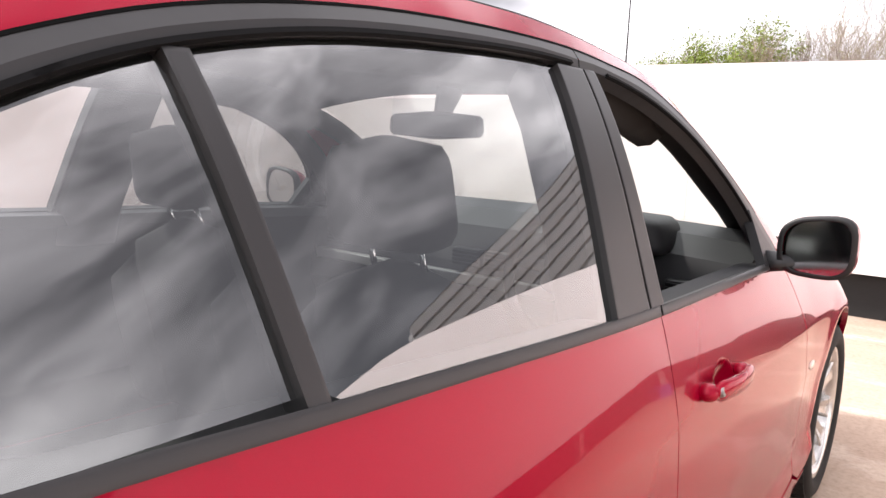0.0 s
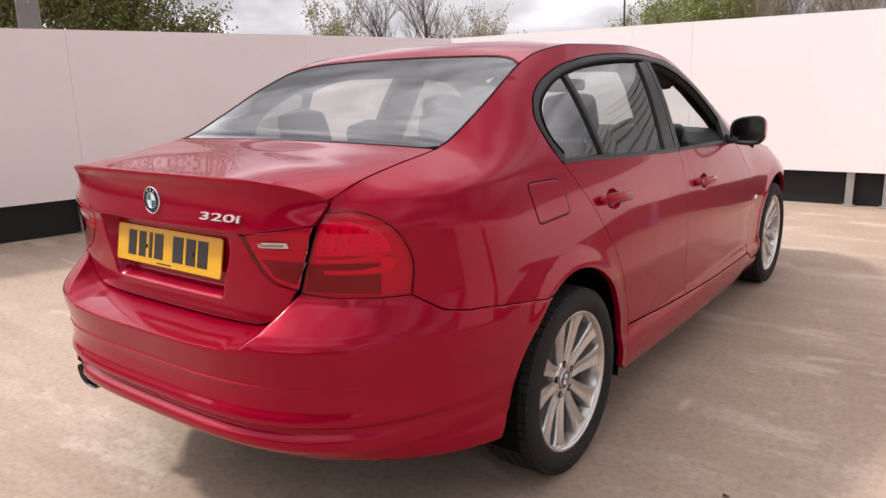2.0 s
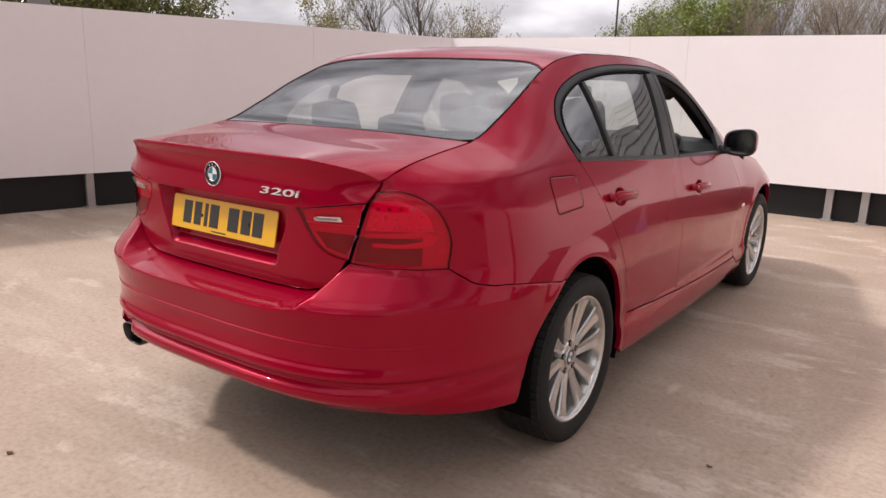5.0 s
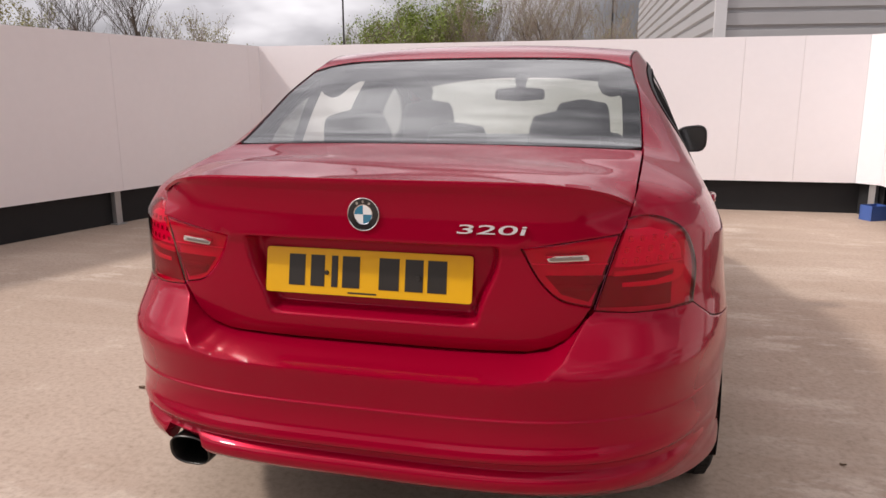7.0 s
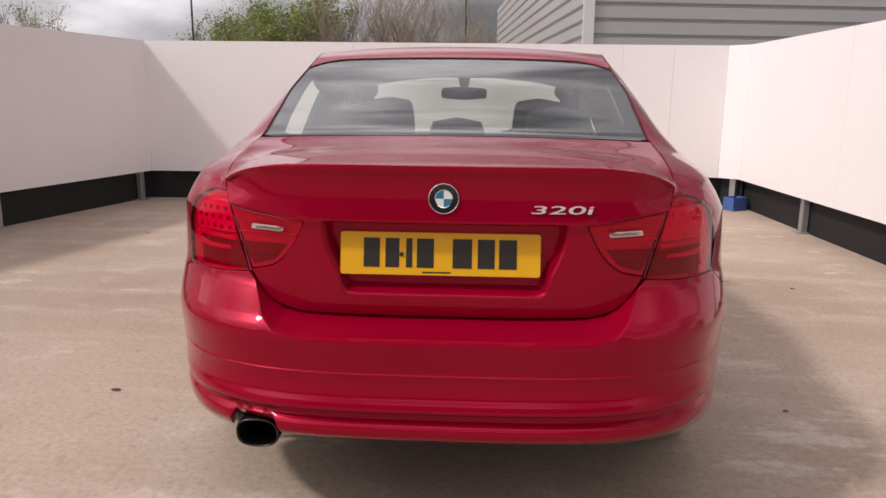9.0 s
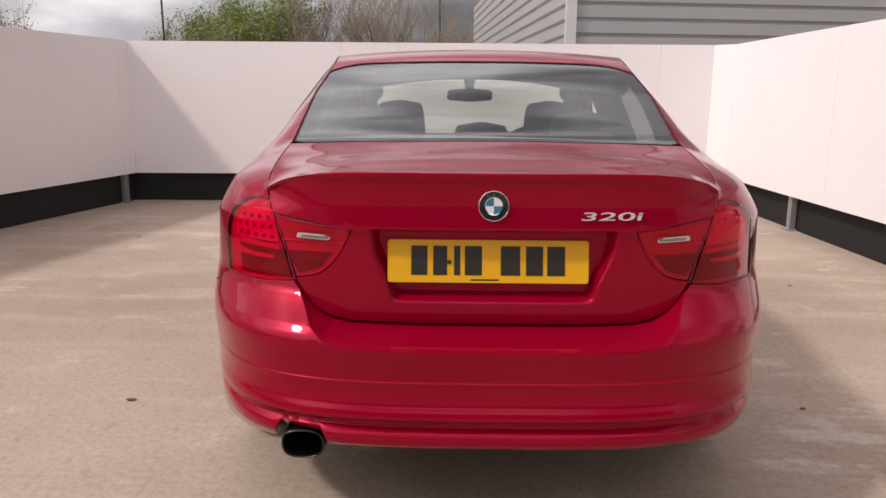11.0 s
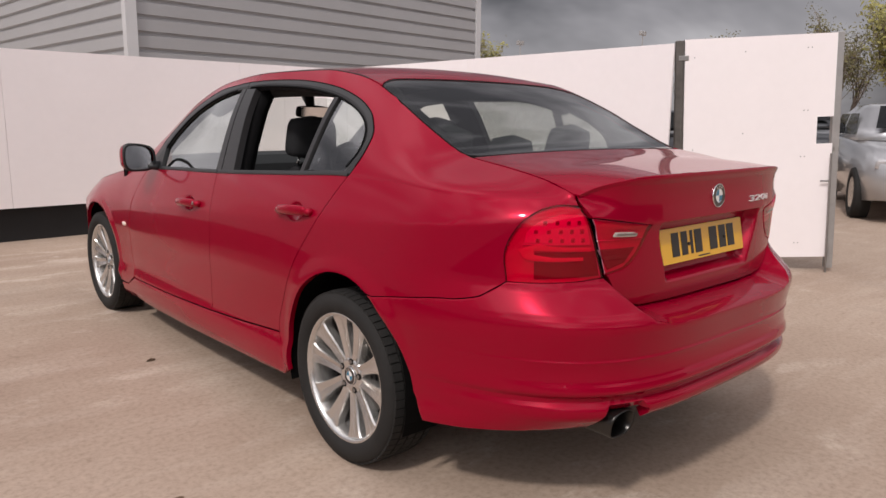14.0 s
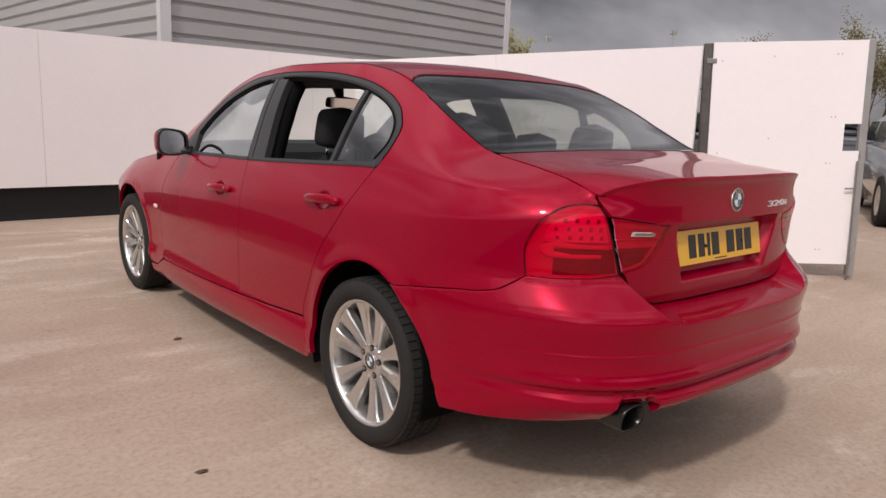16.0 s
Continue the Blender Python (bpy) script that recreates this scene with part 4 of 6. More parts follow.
# ---- lamps ----
LENS = glass_mat("red_lamp_lens", (0.87, 0.014, 0.19), 0.028)
LAMP_RED = mat("red_lamp_body", (0.62, 0.36, 0.46), rough=0.25, vary=0.15, scale=25)
LAMP_DEEP = mat("deep_red_lamp_body", (0.22, 0.10, 0.14), rough=0.2, vary=0.2, scale=25)
LAMP_PANEL = mat("led_panel", (0.85, 0.8, 0.8), rough=0.3, vary=0.1, scale=60)
LAMP_LED = mat("led_reflector", (0.80, 0.70, 0.70), rough=0.22, metal=0.85)
LAMP_BAR = mat("light_bar", (0.75, 0.45, 0.5), rough=0.2)
CLEAR_LENS = mat("clear_lens", (0.66, 0.64, 0.64), rough=0.12, metal=0.5)
AMBER = mat("pale_repeater_lens", (0.72, 0.60, 0.50), rough=0.15, coat=0.6)
for s in (1.0, -1.0):
    lamp = skin("tail_lamp", side_outline(lamp_poly, s), side, LENS, car, step=0.03, gap=0.0008, depth=0.006, lift=0.001, label="red LED tail lamp wrapping round the corner")
    skin("lamp_body", side_outline(lamp_poly, s), side, LAMP_RED, lamp, step=0.04, gap=0.0008, depth=0.0, lift=-0.010, roll=0)
    panel = xz([(0.566, 0.876), (0.578, 0.93), (0.588, 0.962)] + run((0.64, 0.966), (0.685, 0.945), (0.712, 0.915), (0.720, 0.880), n=4))
    skin("led_panel", side_outline(panel, s), side, LAMP_PANEL, lamp, step=0.03, gap=0.0, depth=0.003, lift=-0.007, label="pale red panel behind the LEDs")
    skin("lamp_floor", side_outline(xz([(0.55, 0.855), (0.70, 0.852), (0.70, 0.775), (0.535, 0.782)]), s), side, LAMP_DEEP, lamp, step=0.03, gap=0.0, depth=0.002, lift=-0.0075)
    skin("light_bar", side_outline(xz(run((0.566, 0.866), (0.63, 0.868), (0.70, 0.876), n=4) + run((0.73, 0.86), (0.715, 0.832), (0.66, 0.826), (0.585, 0.828), n=4) + [(0.585, 0.838), (0.66, 0.838), (0.70, 0.846), (0.70, 0.858), (0.63, 0.855), (0.564, 0.854)]), s), side, LAMP_BAR, lamp, step=0.03, gap=0.0, depth=0.002, lift=-0.005)
    bm = bmesh.new()
    for r, (first, count) in enumerate(((0.588, 5), (0.592, 5), (0.600, 4))):
        for c in range(count):
            x, z = first + 0.0265 * c, 0.888 + 0.0255 * r
            q = s * q_over(x, z)
            p, n = Vector(side(q, z)), normal_at(side, q, z, 1.0)
            m = Matrix.Translation(p - n * 0.0065) @ n.to_track_quat("Z", "Y").to_matrix().to_4x4()
            box(bm, (-0.0058, -0.0065, -0.004), (0.0058, 0.0065, 0.002), m, 0.002)
    part("led_cluster", bm, LAMP_LED, lamp, "rows of square LED reflectors")
    for z0, x0, x1 in ((0.8745, 0.568, 0.722),):
        skin("lamp_rib", side_outline(xz([(x0, z0), (x1, z0), (x1, z0 + 0.0035), (x0, z0 + 0.0035)]), s), side, LAMP_PANEL, lamp, step=0.04, gap=0.0, depth=0.002, lift=-0.0055)
    # inner lamp, on the lid
    inner = [(s * x, z) for x, z in LAMP_IN_TOP[:-1] + LAMP_IN_LOW + [(0.546, 0.868)]]
    il = skin("inner_tail_lamp", inner, boot_face, LENS, lid, step=0.03, gap=0.0017, depth=0.006, lift=0.001, label="red inner tail lamp with a clear reversing light")
    skin("lamp_body", inner, boot_face, LAMP_RED, il, step=0.04, gap=0.0018, depth=0.0, lift=-0.009, roll=0)
    skin("lamp_floor", [(s * x, z) for x, z in ((0.548, 0.858), (0.415, 0.858), (0.452, 0.815), (0.512, 0.797))], boot_face, LAMP_DEEP, il, step=0.03, gap=0.0, depth=0.002, lift=-0.007)
    skin("light_bar", [(s * x, z) for x, z in ((0.535, 0.838), (0.440, 0.838), (0.452, 0.824), (0.528, 0.824))], boot_face, LAMP_DEEP, il, step=0.03, gap=0.0, depth=0.002, lift=-0.0055)
    for z0, x0, x1 in ((0.8835, 0.386, 0.552),):
        skin("lamp_rib", [(s * x0, z0), (s * x1, z0), (s * x1, z0 + 0.003), (s * x0, z0 + 0.003)], boot_face, LAMP_PANEL, il, step=0.04, gap=0.0, depth=0.002, lift=-0.005)
    skin("reversing_light", rounded([(s * x, z) for x, z in ((0.414, 0.906), (0.505, 0.910), (0.509, 0.896), (0.422, 0.892))], 0.004), boot_face, CLEAR_LENS, il, step=0.02, gap=0.0, depth=0.006, lift=0.003, label="clear reversing light")
    skin("reversing_light_core", rounded([(s * x, z) for x, z in ((0.421, 0.9025), (0.494, 0.9055), (0.496, 0.8985), (0.425, 0.8955))], 0.002), boot_face, STEEL, il, step=0.02, gap=0.0, depth=0.003, lift=0.0045)
    # seam bars: dark joints round the lamps
    strip("lamp_seal", side_outline(lamp_poly, s), side, 0.0014, 0.0006, GAP, lamp, closed=True, lift=-0.001)
    # side repeater
    q, z = s * q_at(3.26, 0.612), 0.612
    p, n = Vector(side(q, z)), normal_at(side, q, z, 1.0)
    bm = bmesh.new()
    bmesh.ops.create_uvsphere(bm, u_segments=16, v_segments=10, radius=1.0, matrix=Matrix.Translation(p) @ Matrix.Diagonal((0.007, 0.034, 0.013, 1)))
    part("side_repeater", bm, AMBER, car, "pale side repeater", smooth=True)
    # fuel flap on the right quarter
    if s > 0:
        flap = rounded(yz([(0.803, 0.993), (0.800, 0.871), (1.004, 0.878), (0.996, 0.986)]), 0.028, 6)
        strip("flap_gap", flap, side, 0.0042, 0.0006, GAP, car, closed=True, label="dark joint round the fuel flap")
        skin("fuel_flap", flap, side, PAINT, car, step=0.010, gap=0.0025, depth=0.002, lift=0.0008, lines_v=SWAGE_LINES, label="red fuel flap")

# ---- handles ----
def handle(s, y0, z0, y1, z1, parent):
    """Pull handle over a scooped cup; y0 is the rear end."""
    b = bmesh.new()
    rows = []
    for k in range(25):
        t = k / 24
        y, z = y0 + (y1 - y0) * t, z0 + (z1 - z0) * t
        qq = s * q_at(y, z)
        pp, nn = Vector(side(qq, z)), normal_at(side, qq, z, 1.0)
        out = 0.006 + 0.030 * math.sin(math.pi * (0.06 + 0.88 * t)) ** 0.55
        hh = (0.0190 if t < 0.82 else 0.0190 - 0.010 * ((t - 0.82) / 0.18) ** 1.5) * min(1.0, 0.45 + 6 * t)
        c = pp + nn * out
        rows.append([b.verts.new(c + nn * (0.011 * math.cos(a)) + Vector((0, 0, 1)) * (hh * math.sin(a))) for a in (2 * math.pi * j / 14 for j in range(14))])
    for r1, r2 in zip(rows, rows[1:]):
        for j in range(14):
            b.faces.new((r1[j], r1[(j + 1) % 14], r2[(j + 1) % 14], r2[j]))
    b.faces.new(rows[0])
    b.faces.new(rows[-1][::-1])
    for t in (0.03, 0.97):
        y, z = y0 + (y1 - y0) * t, z0 + (z1 - z0) * t
        qq = s * q_at(y, z)
        pp, nn = Vector(side(qq, z)), normal_at(side, qq, z, 1.0)
        bmesh.ops.create_uvsphere(b, u_segments=12, v_segments=8, radius=1.0, matrix=Matrix.Translation(pp + nn * 0.008) @ Matrix.Diagonal((0.020, 0.024, 0.016, 1)))
    bmesh.ops.recalc_face_normals(b, faces=b.faces[:])
    part("door_handle", b, PAINT, parent, "red pull handle", smooth=True)
    if parent.name.startswith("front_door"):
        b = bmesh.new()
        qq = s * q_at(y0 + 0.01, z0)
        pp, nn = Vector(side(qq, z0)), normal_at(side, qq, z0, 1.0)
        bmesh.ops.create_cone(b, cap_ends=True, segments=16, radius1=0.009, radius2=0.008, depth=0.006, matrix=Matrix.Translation(pp + nn * 0.03) @ nn.to_track_quat("Z", "Y").to_matrix().to_4x4())
        part("lock", b, STEEL, parent, "steel lock barrel")


for s in (1.0, -1.0):
    handle(s, 1.222, 0.884, 1.432, 0.870, HANDLES[s][0])
    handle(s, 2.172, 0.828, 2.385, 0.816, HANDLES[s][1])


# ---- door mirrors ----
def mirror(s, parent):
    b = bmesh.new()
    c = Vector((s * 0.912, 2.795, 1.014))
    rows = []
    for k in range(13):                      # from the glass face (rear) to the nose (front)
        t = k / 12
        f = (1 - t ** 2.6) ** 0.5 if t < 1 else 0.0
        f = max(f, 0.05)
        ring_ = []
        for j in range(28):
            a = 2 * math.pi * j / 28
            ca, sa = math.cos(a), math.sin(a)
            ex, ez = math.copysign(abs(ca) ** 0.62, ca), math.copysign(abs(sa) ** 0.62, sa)
            ring_.append(b.verts.new(c + Vector((ex * 0.082 * f * s + 0.012 * s * t, 0.115 * t, ez * (0.071 + 0.006 * ex * s * s) * f + 0.004 * ex))))
        rows.append(ring_)
    for r1, r2 in zip(rows, rows[1:]):
        for j in range(28):
            b.faces.new((r1[j], r1[(j + 1) % 28], r2[(j + 1) % 28], r2[j]))
    b.faces.new(rows[-1])
    bmesh.ops.recalc_face_normals(b, faces=b.faces[:])
    shell_ = part("door_mirror", b, PAINT, parent, "red door mirror with a black rim", smooth=True)
    b = bmesh.new()
    rim_o, rim_i, rim_b = [], [], []
    for j in range(28):
        a = 2 * math.pi * j / 28
        ca, sa = math.cos(a), math.sin(a)
        ex, ez = math.copysign(abs(ca) ** 0.62, ca), math.copysign(abs(sa) ** 0.62, sa)
        for lst, k, dy in ((rim_o, 1.015, 0.02), (rim_i, 1.0, -0.006), (rim_b, 0.86, -0.003)):
            lst.append(b.verts.new(c + Vector((ex * 0.082 * k * s, dy, ez * (0.071 + 0.006 * ex) * k + 0.004 * ex))))
    for r1, r2 in ((rim_o, rim_i), (rim_i, rim_b)):
        for j in range(28):
            b.faces.new((r1[j], r1[(j + 1) % 28], r2[(j + 1) % 28], r2[j]))
    bmesh.ops.recalc_face_normals(b, faces=b.faces[:])
    part("mirror_rim", b, DARK, shell_, "black mirror rim", smooth=True)
    b = bmesh.new()
    b.faces.new([b.verts.new(v) for v in [c + Vector((math.copysign(abs(math.cos(a)) ** 0.62, math.cos(a)) * 0.071 * s, 0.004, math.copysign(abs(math.sin(a)) ** 0.62, math.sin(a)) * (0.061 + 0.0052 * math.copysign(abs(math.cos(a)) ** 0.62, math.cos(a))) + 0.004 * math.cos(a))) for a in (2 * math.pi * j / 28 for j in range(28))]])
    bmesh.ops.recalc_face_normals(b, faces=b.faces[:])
    bmesh.ops.rotate(b, verts=b.verts[:], cent=c, matrix=Matrix.Rotation(-s * 0.10, 3, 'Z') @ Matrix.Rotation(-0.07, 3, 'X'))
    part("mirror_glass", b, CHROME, shell_, "mirror glass")
    b = bmesh.new()
    tube(b, [(s * 0.80, 2.80, 0.968), (s * 0.84, 2.81, 0.971), (s * 0.875, 2.825, 0.979)], [0.030, 0.026, 0.024], 12, flat=0.7)
    part("mirror_arm", b, DARK, shell_, "black mirror arm", smooth=True)
    tri = yz([(2.74, belt(2.74)), (2.94, ZB(2.94) + 0.004), (2.80, 1.085)])
    skin("mirror_base", side_outline(tri, s), side, DARK, parent, step=0.04, gap=0.0, depth=0.02, lift=0.004)


for s in (1.0, -1.0):
    mirror(s, HANDLES[s][1])


# ---- plate, badge, lettering ----
def lettering(name, text, size, m, material, parent, extrude=0.0015, label="", bold=0.0, shear=0.0, wide=1.0):
    cu = bpy.data.curves.new(name, 'FONT')
    cu.body, cu.size, cu.extrude, cu.align_x, cu.align_y = text, size, extrude, 'CENTER', 'CENTER'
    cu.offset, cu.shear = bold, shear
    ob = bpy.data.objects.new(name, cu)
    scene.collection.objects.link(ob)
    dg = bpy.context.evaluated_depsgraph_get()
    me = bpy.data.meshes.new_from_object(ob.evaluated_get(dg))
    bpy.data.objects.remove(ob)
    me.transform(m @ Matrix.Diagonal((wide, 1, 1, 1)))
    me.materials.clear()
    me.materials.append(material)
    o = new(name, me)
    o.parent = parent
    if label:
        o["label"] = label
    return o


YELLOW = mat("yellow_plate", (0.74, 0.39, 0.006), rough=0.3, vary=0.05, scale=18, coat=0.5)
PLATE_BLACK = mat("plate_black", (0.02, 0.016, 0.012), rough=0.4)
PX = -0.012
plate_m = pose(PX, 0.122, 0.838, 90 - 11, 0, 0)     # local x across, y up the plate, z outwards (to the rear)
bm = bmesh.new()
outline = rounded([(-0.26, -0.0555), (0.26, -0.0555), (0.26, 0.0555), (-0.26, 0.0555)], 0.008, 4)
for z in (-0.003, 0.001):
    bm.faces.new([bm.verts.new((x, y, z)) for x, y in outline])
fs = bm.faces[:]
m_ = len(outline)
bm.verts.ensure_lookup_table()
for k in range(m_):
    bm.faces.new((bm.verts[k], bm.verts[(k + 1) % m_], bm.verts[m_ + (k + 1) % m_], bm.verts[m_ + k]))
bmesh.ops.recalc_face_normals(bm, faces=bm.faces[:])
bmesh.ops.transform(bm, matrix=plate_m, verts=bm.verts[:])
plate = part("number_plate", bm, YELLOW, lid, "yellow rear number plate with plain dark bars")
BARS = ((-0.178, 0.042), (-0.124, 0.036), (-0.080, 0.016), (-0.038, 0.044), (0.058, 0.050), (0.120, 0.044), (0.176, 0.046))
for x, w in BARS:
    bm = bmesh.new()
    box(bm, (x - w / 2, -0.036, 0.0008), (x + w / 2, 0.040, 0.0022), plate_m)
    part("bar", bm, PLATE_BLACK, plate)
bm = bmesh.new()
box(bm, (-0.045, -0.050, 0.0008), (0.028, -0.046, 0.0018), plate_m)
part("bar", bm, PLATE_BLACK, plate)
for x in (-0.10, 0.132):
    bm = bmesh.new()
    bmesh.ops.create_cone(bm, cap_ends=True, segments=12, radius1=0.006, radius2=0.005, depth=0.004, matrix=plate_m @ Matrix.Translation((x, -0.002, 0.004)))
    part("plate_screw", bm, PLATE_BLACK, plate)

BADGE_BLUE = mat("badge_blue", (0.03, 0.17, 0.27), rough=0.2, coat=0.6)
BADGE_WHITE = mat("badge_white", (0.72, 0.72, 0.70), rough=0.2, coat=0.6)
BADGE_SILVER = mat("badge_silver", (0.78, 0.78, 0.78), rough=0.32, metal=0.45)
BADGE_BLACK = mat("badge_black", (0.012, 0.012, 0.014), rough=0.2, coat=0.6)


def roundel(m, r, parent):
    """A plain round badge: a bright rim, a black ring and four quarters."""
    b = bmesh.new()
    lathe(b, [(0.0, 0.001), (r * 0.93, 0.001), (r * 0.96, 0.003), (r, 0.0025), (r * 1.02, -0.003), (0.0, -0.003)], "Z", 40, m)
    rim_ = part("badge", b, CHROME, parent, "round badge with blue and white quarters", smooth=True)
    b = bmesh.new()
    lathe(b, [(r * 0.56, 0.0022), (r * 0.94, 0.0026)], "Z", 40, m)
    part("badge_ring", b, BADGE_BLACK, rim_)
    b = bmesh.new()
    lathe(b, [(r * 0.55, 0.0026), (r * 0.60, 0.0030)], "Z", 40, m)
    part("badge_line", b, CHROME, rim_)
    for k in range(4):
        b = bmesh.new()
        vs = [b.verts.new(m @ Vector((0, 0, 0.0026)))] + [b.verts.new(m @ Vector((r * 0.56 * math.cos(a), r * 0.56 * math.sin(a), 0.0024))) for a in np.linspace(math.pi / 2 * k, math.pi / 2 * (k + 1), 9)]
        b.faces.new(vs)
        part("badge_quarter", b, BADGE_WHITE if k % 2 == 0 else BADGE_BLUE, rim_)
    for a in (60, 90, 120):
        b = bmesh.new()
        d = Matrix.Rotation(radians(a - 90), 4, 'Z')
        box(b, (-r * 0.07, r * 0.68, 0.0026), (r * 0.07, r * 0.84, 0.0034), m @ d)
        part("badge_bar", b, CHROME, rim_)


bp, bn = Vector(boot_face(-0.002, 0.988)), normal_at(boot_face, -0.002, 0.988, 1.0)
roundel(Matrix.Translation(bp + bn * 0.003) @ pose(0, 0, 0, 90, 0, 0) @ Matrix.Rotation(math.asin(-bn.z), 4, 'X'), 0.0385, boot_rear)
lp, ln = Vector(boot_face(0.293, 0.962)), normal_at(boot_face, 0.293, 0.962, 1.0)
turn_z = math.degrees(math.atan2(ln.x, -ln.y))
lettering("model_lettering", "320i", 0.029, Matrix.Translation(lp + ln * 0.0015) @ pose(0, 0, 0, 90 - math.degrees(math.asin(ln.z)), 0, turn_z), BADGE_SILVER, boot_rear, 0.0025, "chrome model lettering", bold=0.0001, shear=0.10, wide=3.25)

# ---- tail pipe ----
bm = bmesh.new()
prof = lambda k, y, t: [bm.verts.new((-0.500 + 0.058 * k * math.copysign(abs(math.cos(a)) ** 0.75, math.cos(a)), y - 0.010 * math.sin(a) * t, 0.343 + 0.045 * k * math.copysign(abs(math.sin(a)) ** 0.75, math.sin(a)))) for a in (2 * math.pi * j / 28 for j in range(28))]
rs = [prof(0.92, 0.40, 0), prof(0.98, 0.20, 0), prof(1.0, 0.080, 1), prof(0.97, 0.071, 1), prof(0.90, 0.075, 1), prof(0.86, 0.14, 0), prof(0.82, 0.33, 0)]
for a, b in zip(rs, rs[1:]):
    for k in range(28):
        bm.faces.new((a[k], a[(k + 1) % 28], b[(k + 1) % 28], b[k]))
bm.faces.new(rs[-1])
bmesh.ops.recalc_face_normals(bm, faces=bm.faces[:])
part("tail_pipe", bm, PIPE, car, "dark oval tail pipe", smooth=True)
bm = bmesh.new()
box(bm, (-0.565, 0.24, 0.31), (-0.435, 0.44, 0.40), None, 0.004)
part("pipe_shield", bm, GAP, car)


# ---- wheels ----
def wheel(name):
    """At the origin, its outer face towards +x."""
    root = new(name)
    root.parent = car
    root["label"] = "silver twin-spoke alloy wheel with a black tyre"
    R = WHEEL_R
    b = bmesh.new()
    lathe(b, [(0.231, 0.086), (0.240, 0.100), (0.252, 0.108), (0.270, 0.1115), (0.288, 0.108), (0.301, 0.100), (R - 0.009, 0.088), (R - 0.009, -0.088), (0.300, -0.102), (0.26, -0.111), (0.231, -0.088)], "X", 72)
    bmesh.ops.recalc_face_normals(b, faces=b.faces[:])
    tyre = part("tyre", b, RUBBER, root, "black road tyre", smooth=True)
    b = bmesh.new()
    n = 64
    for k in range(n):
        a0, a1 = 2 * math.pi * (k + 0.07) / n, 2 * math.pi * (k + 0.93) / n
        for x0, x1, sh in ((-0.088, -0.060, 0.3), (-0.054, -0.022, 0.0), (-0.016, 0.016, 0.5), (0.022, 0.054, 0.0), (0.060, 0.094, 0.3)):
            d = 2 * math.pi / n * sh
            edge = 0.004 if abs(x0 + x1) > 0.12 else 0.0
            vs = []
            for x in (x0, x1):
                rr = R - (edge if abs(x) > 0.08 else 0.0)
                for a in (a0 + d, a1 + d):
                    for r in (R - 0.012, rr):
                        vs.append(b.verts.new((x, r * math.cos(a), r * math.sin(a))))
            for q in ((1, 3, 7, 5), (0, 1, 5, 4), (2, 6, 7, 3), (0, 2, 3, 1), (4, 5, 7, 6)):
                b.faces.new([vs[i] for i in q])
    bmesh.ops.recalc_face_normals(b, faces=b.faces[:])
    part("tread", b, RUBBER, tyre, "tread blocks")
    b = bmesh.new()
    lathe(b, [(0.2320, 0.080), (0.2375, 0.090), (0.2380, 0.096), (0.2330, 0.097), (0.2255, 0.091), (0.2200, 0.078), (0.2150, 0.050), (0.209, 0.0), (0.204, -0.06), (0.213, -0.09)], "X", 72)
    bmesh.ops.recalc_face_normals(b, faces=b.faces[:])
    for f in b.faces:
        f.normal_flip()
    bmesh.ops.recalc_face_normals(b, faces=b.faces[:])
    rim_ = part("rim", b, ALLOY, root, "silver alloy rim", smooth=True)
    for k in range(10):
        pair = k // 2
        ang = 2 * math.pi * pair / 5 + (0.27 if k % 2 else -0.27)
        b = bmesh.new()
        rows = []
        for i in range(13):
            t = i / 12
            r = 0.052 + t * (0.2230 - 0.052)
            a_mid = ang * 1.0 + (0.04 if k % 2 else -0.04) * (1 - t)
            half = 0.0155 + 0.0195 * t ** 1.2 + 0.013 * max(0.0, (t - 0.76) / 0.24) ** 2 + 0.004 * (1 - t) ** 3
            face = 0.060 + 0.024 * t ** 1.4
            row = []
            for o, dx in ((-half, -0.034), (-half * 0.97, -0.006), (-half * 0.86, 0.0), (0.0, -0.0055), (half * 0.86, 0.0), (half * 0.97, -0.006), (half, -0.034)):
                rad, tan = Vector((0, math.cos(a_mid), math.sin(a_mid))), Vector((0, -math.sin(a_mid), math.cos(a_mid)))
                row.append(b.verts.new(rad * r + tan * o + Vector((face + dx, 0, 0))))
            rows.append(row)
        for r1, r2 in zip(rows, rows[1:]):
            for j in range(6):
                b.faces.new((r1[j], r1[j + 1], r2[j + 1], r2[j]))
        bmesh.ops.recalc_face_normals(b, faces=b.faces[:])
        part("spoke", b, ALLOY, root)
    b = bmesh.new()
    lathe(b, [(0.072, 0.020), (0.070, 0.052), (0.060, 0.0605), (0.042, 0.061), (0.036, 0.058), (0.0, 0.058)], "X", 40)
    bmesh.ops.recalc_face_normals(b, faces=b.faces[:])
    hub = part("hub", b, ALLOY, root, smooth=True)
    for k in range(5):
        a = 2 * math.pi * k / 5
        b = bmesh.new()
        bmesh.ops.create_cone(b, cap_ends=True, segments=14, radius1=0.0125, radius2=0.0115, depth=0.004, matrix=Matrix.Translation((0.0605, 0.054 * math.cos(a), 0.054 * math.sin(a))) @ Matrix.Rotation(math.pi / 2, 4, 'Y'))
        part("bolt_hole", b, GAP, hub)
        b = bmesh.new()
        bmesh.ops.create_cone(b, cap_ends=True, segments=6, radius1=0.0085, radius2=0.0080, depth=0.004, matrix=Matrix.Translation((0.0620, 0.054 * math.cos(a), 0.054 * math.sin(a))) @ Matrix.Rotation(math.pi / 2, 4, 'Y'))
        part("wheel_bolt", b, STEEL, hub)
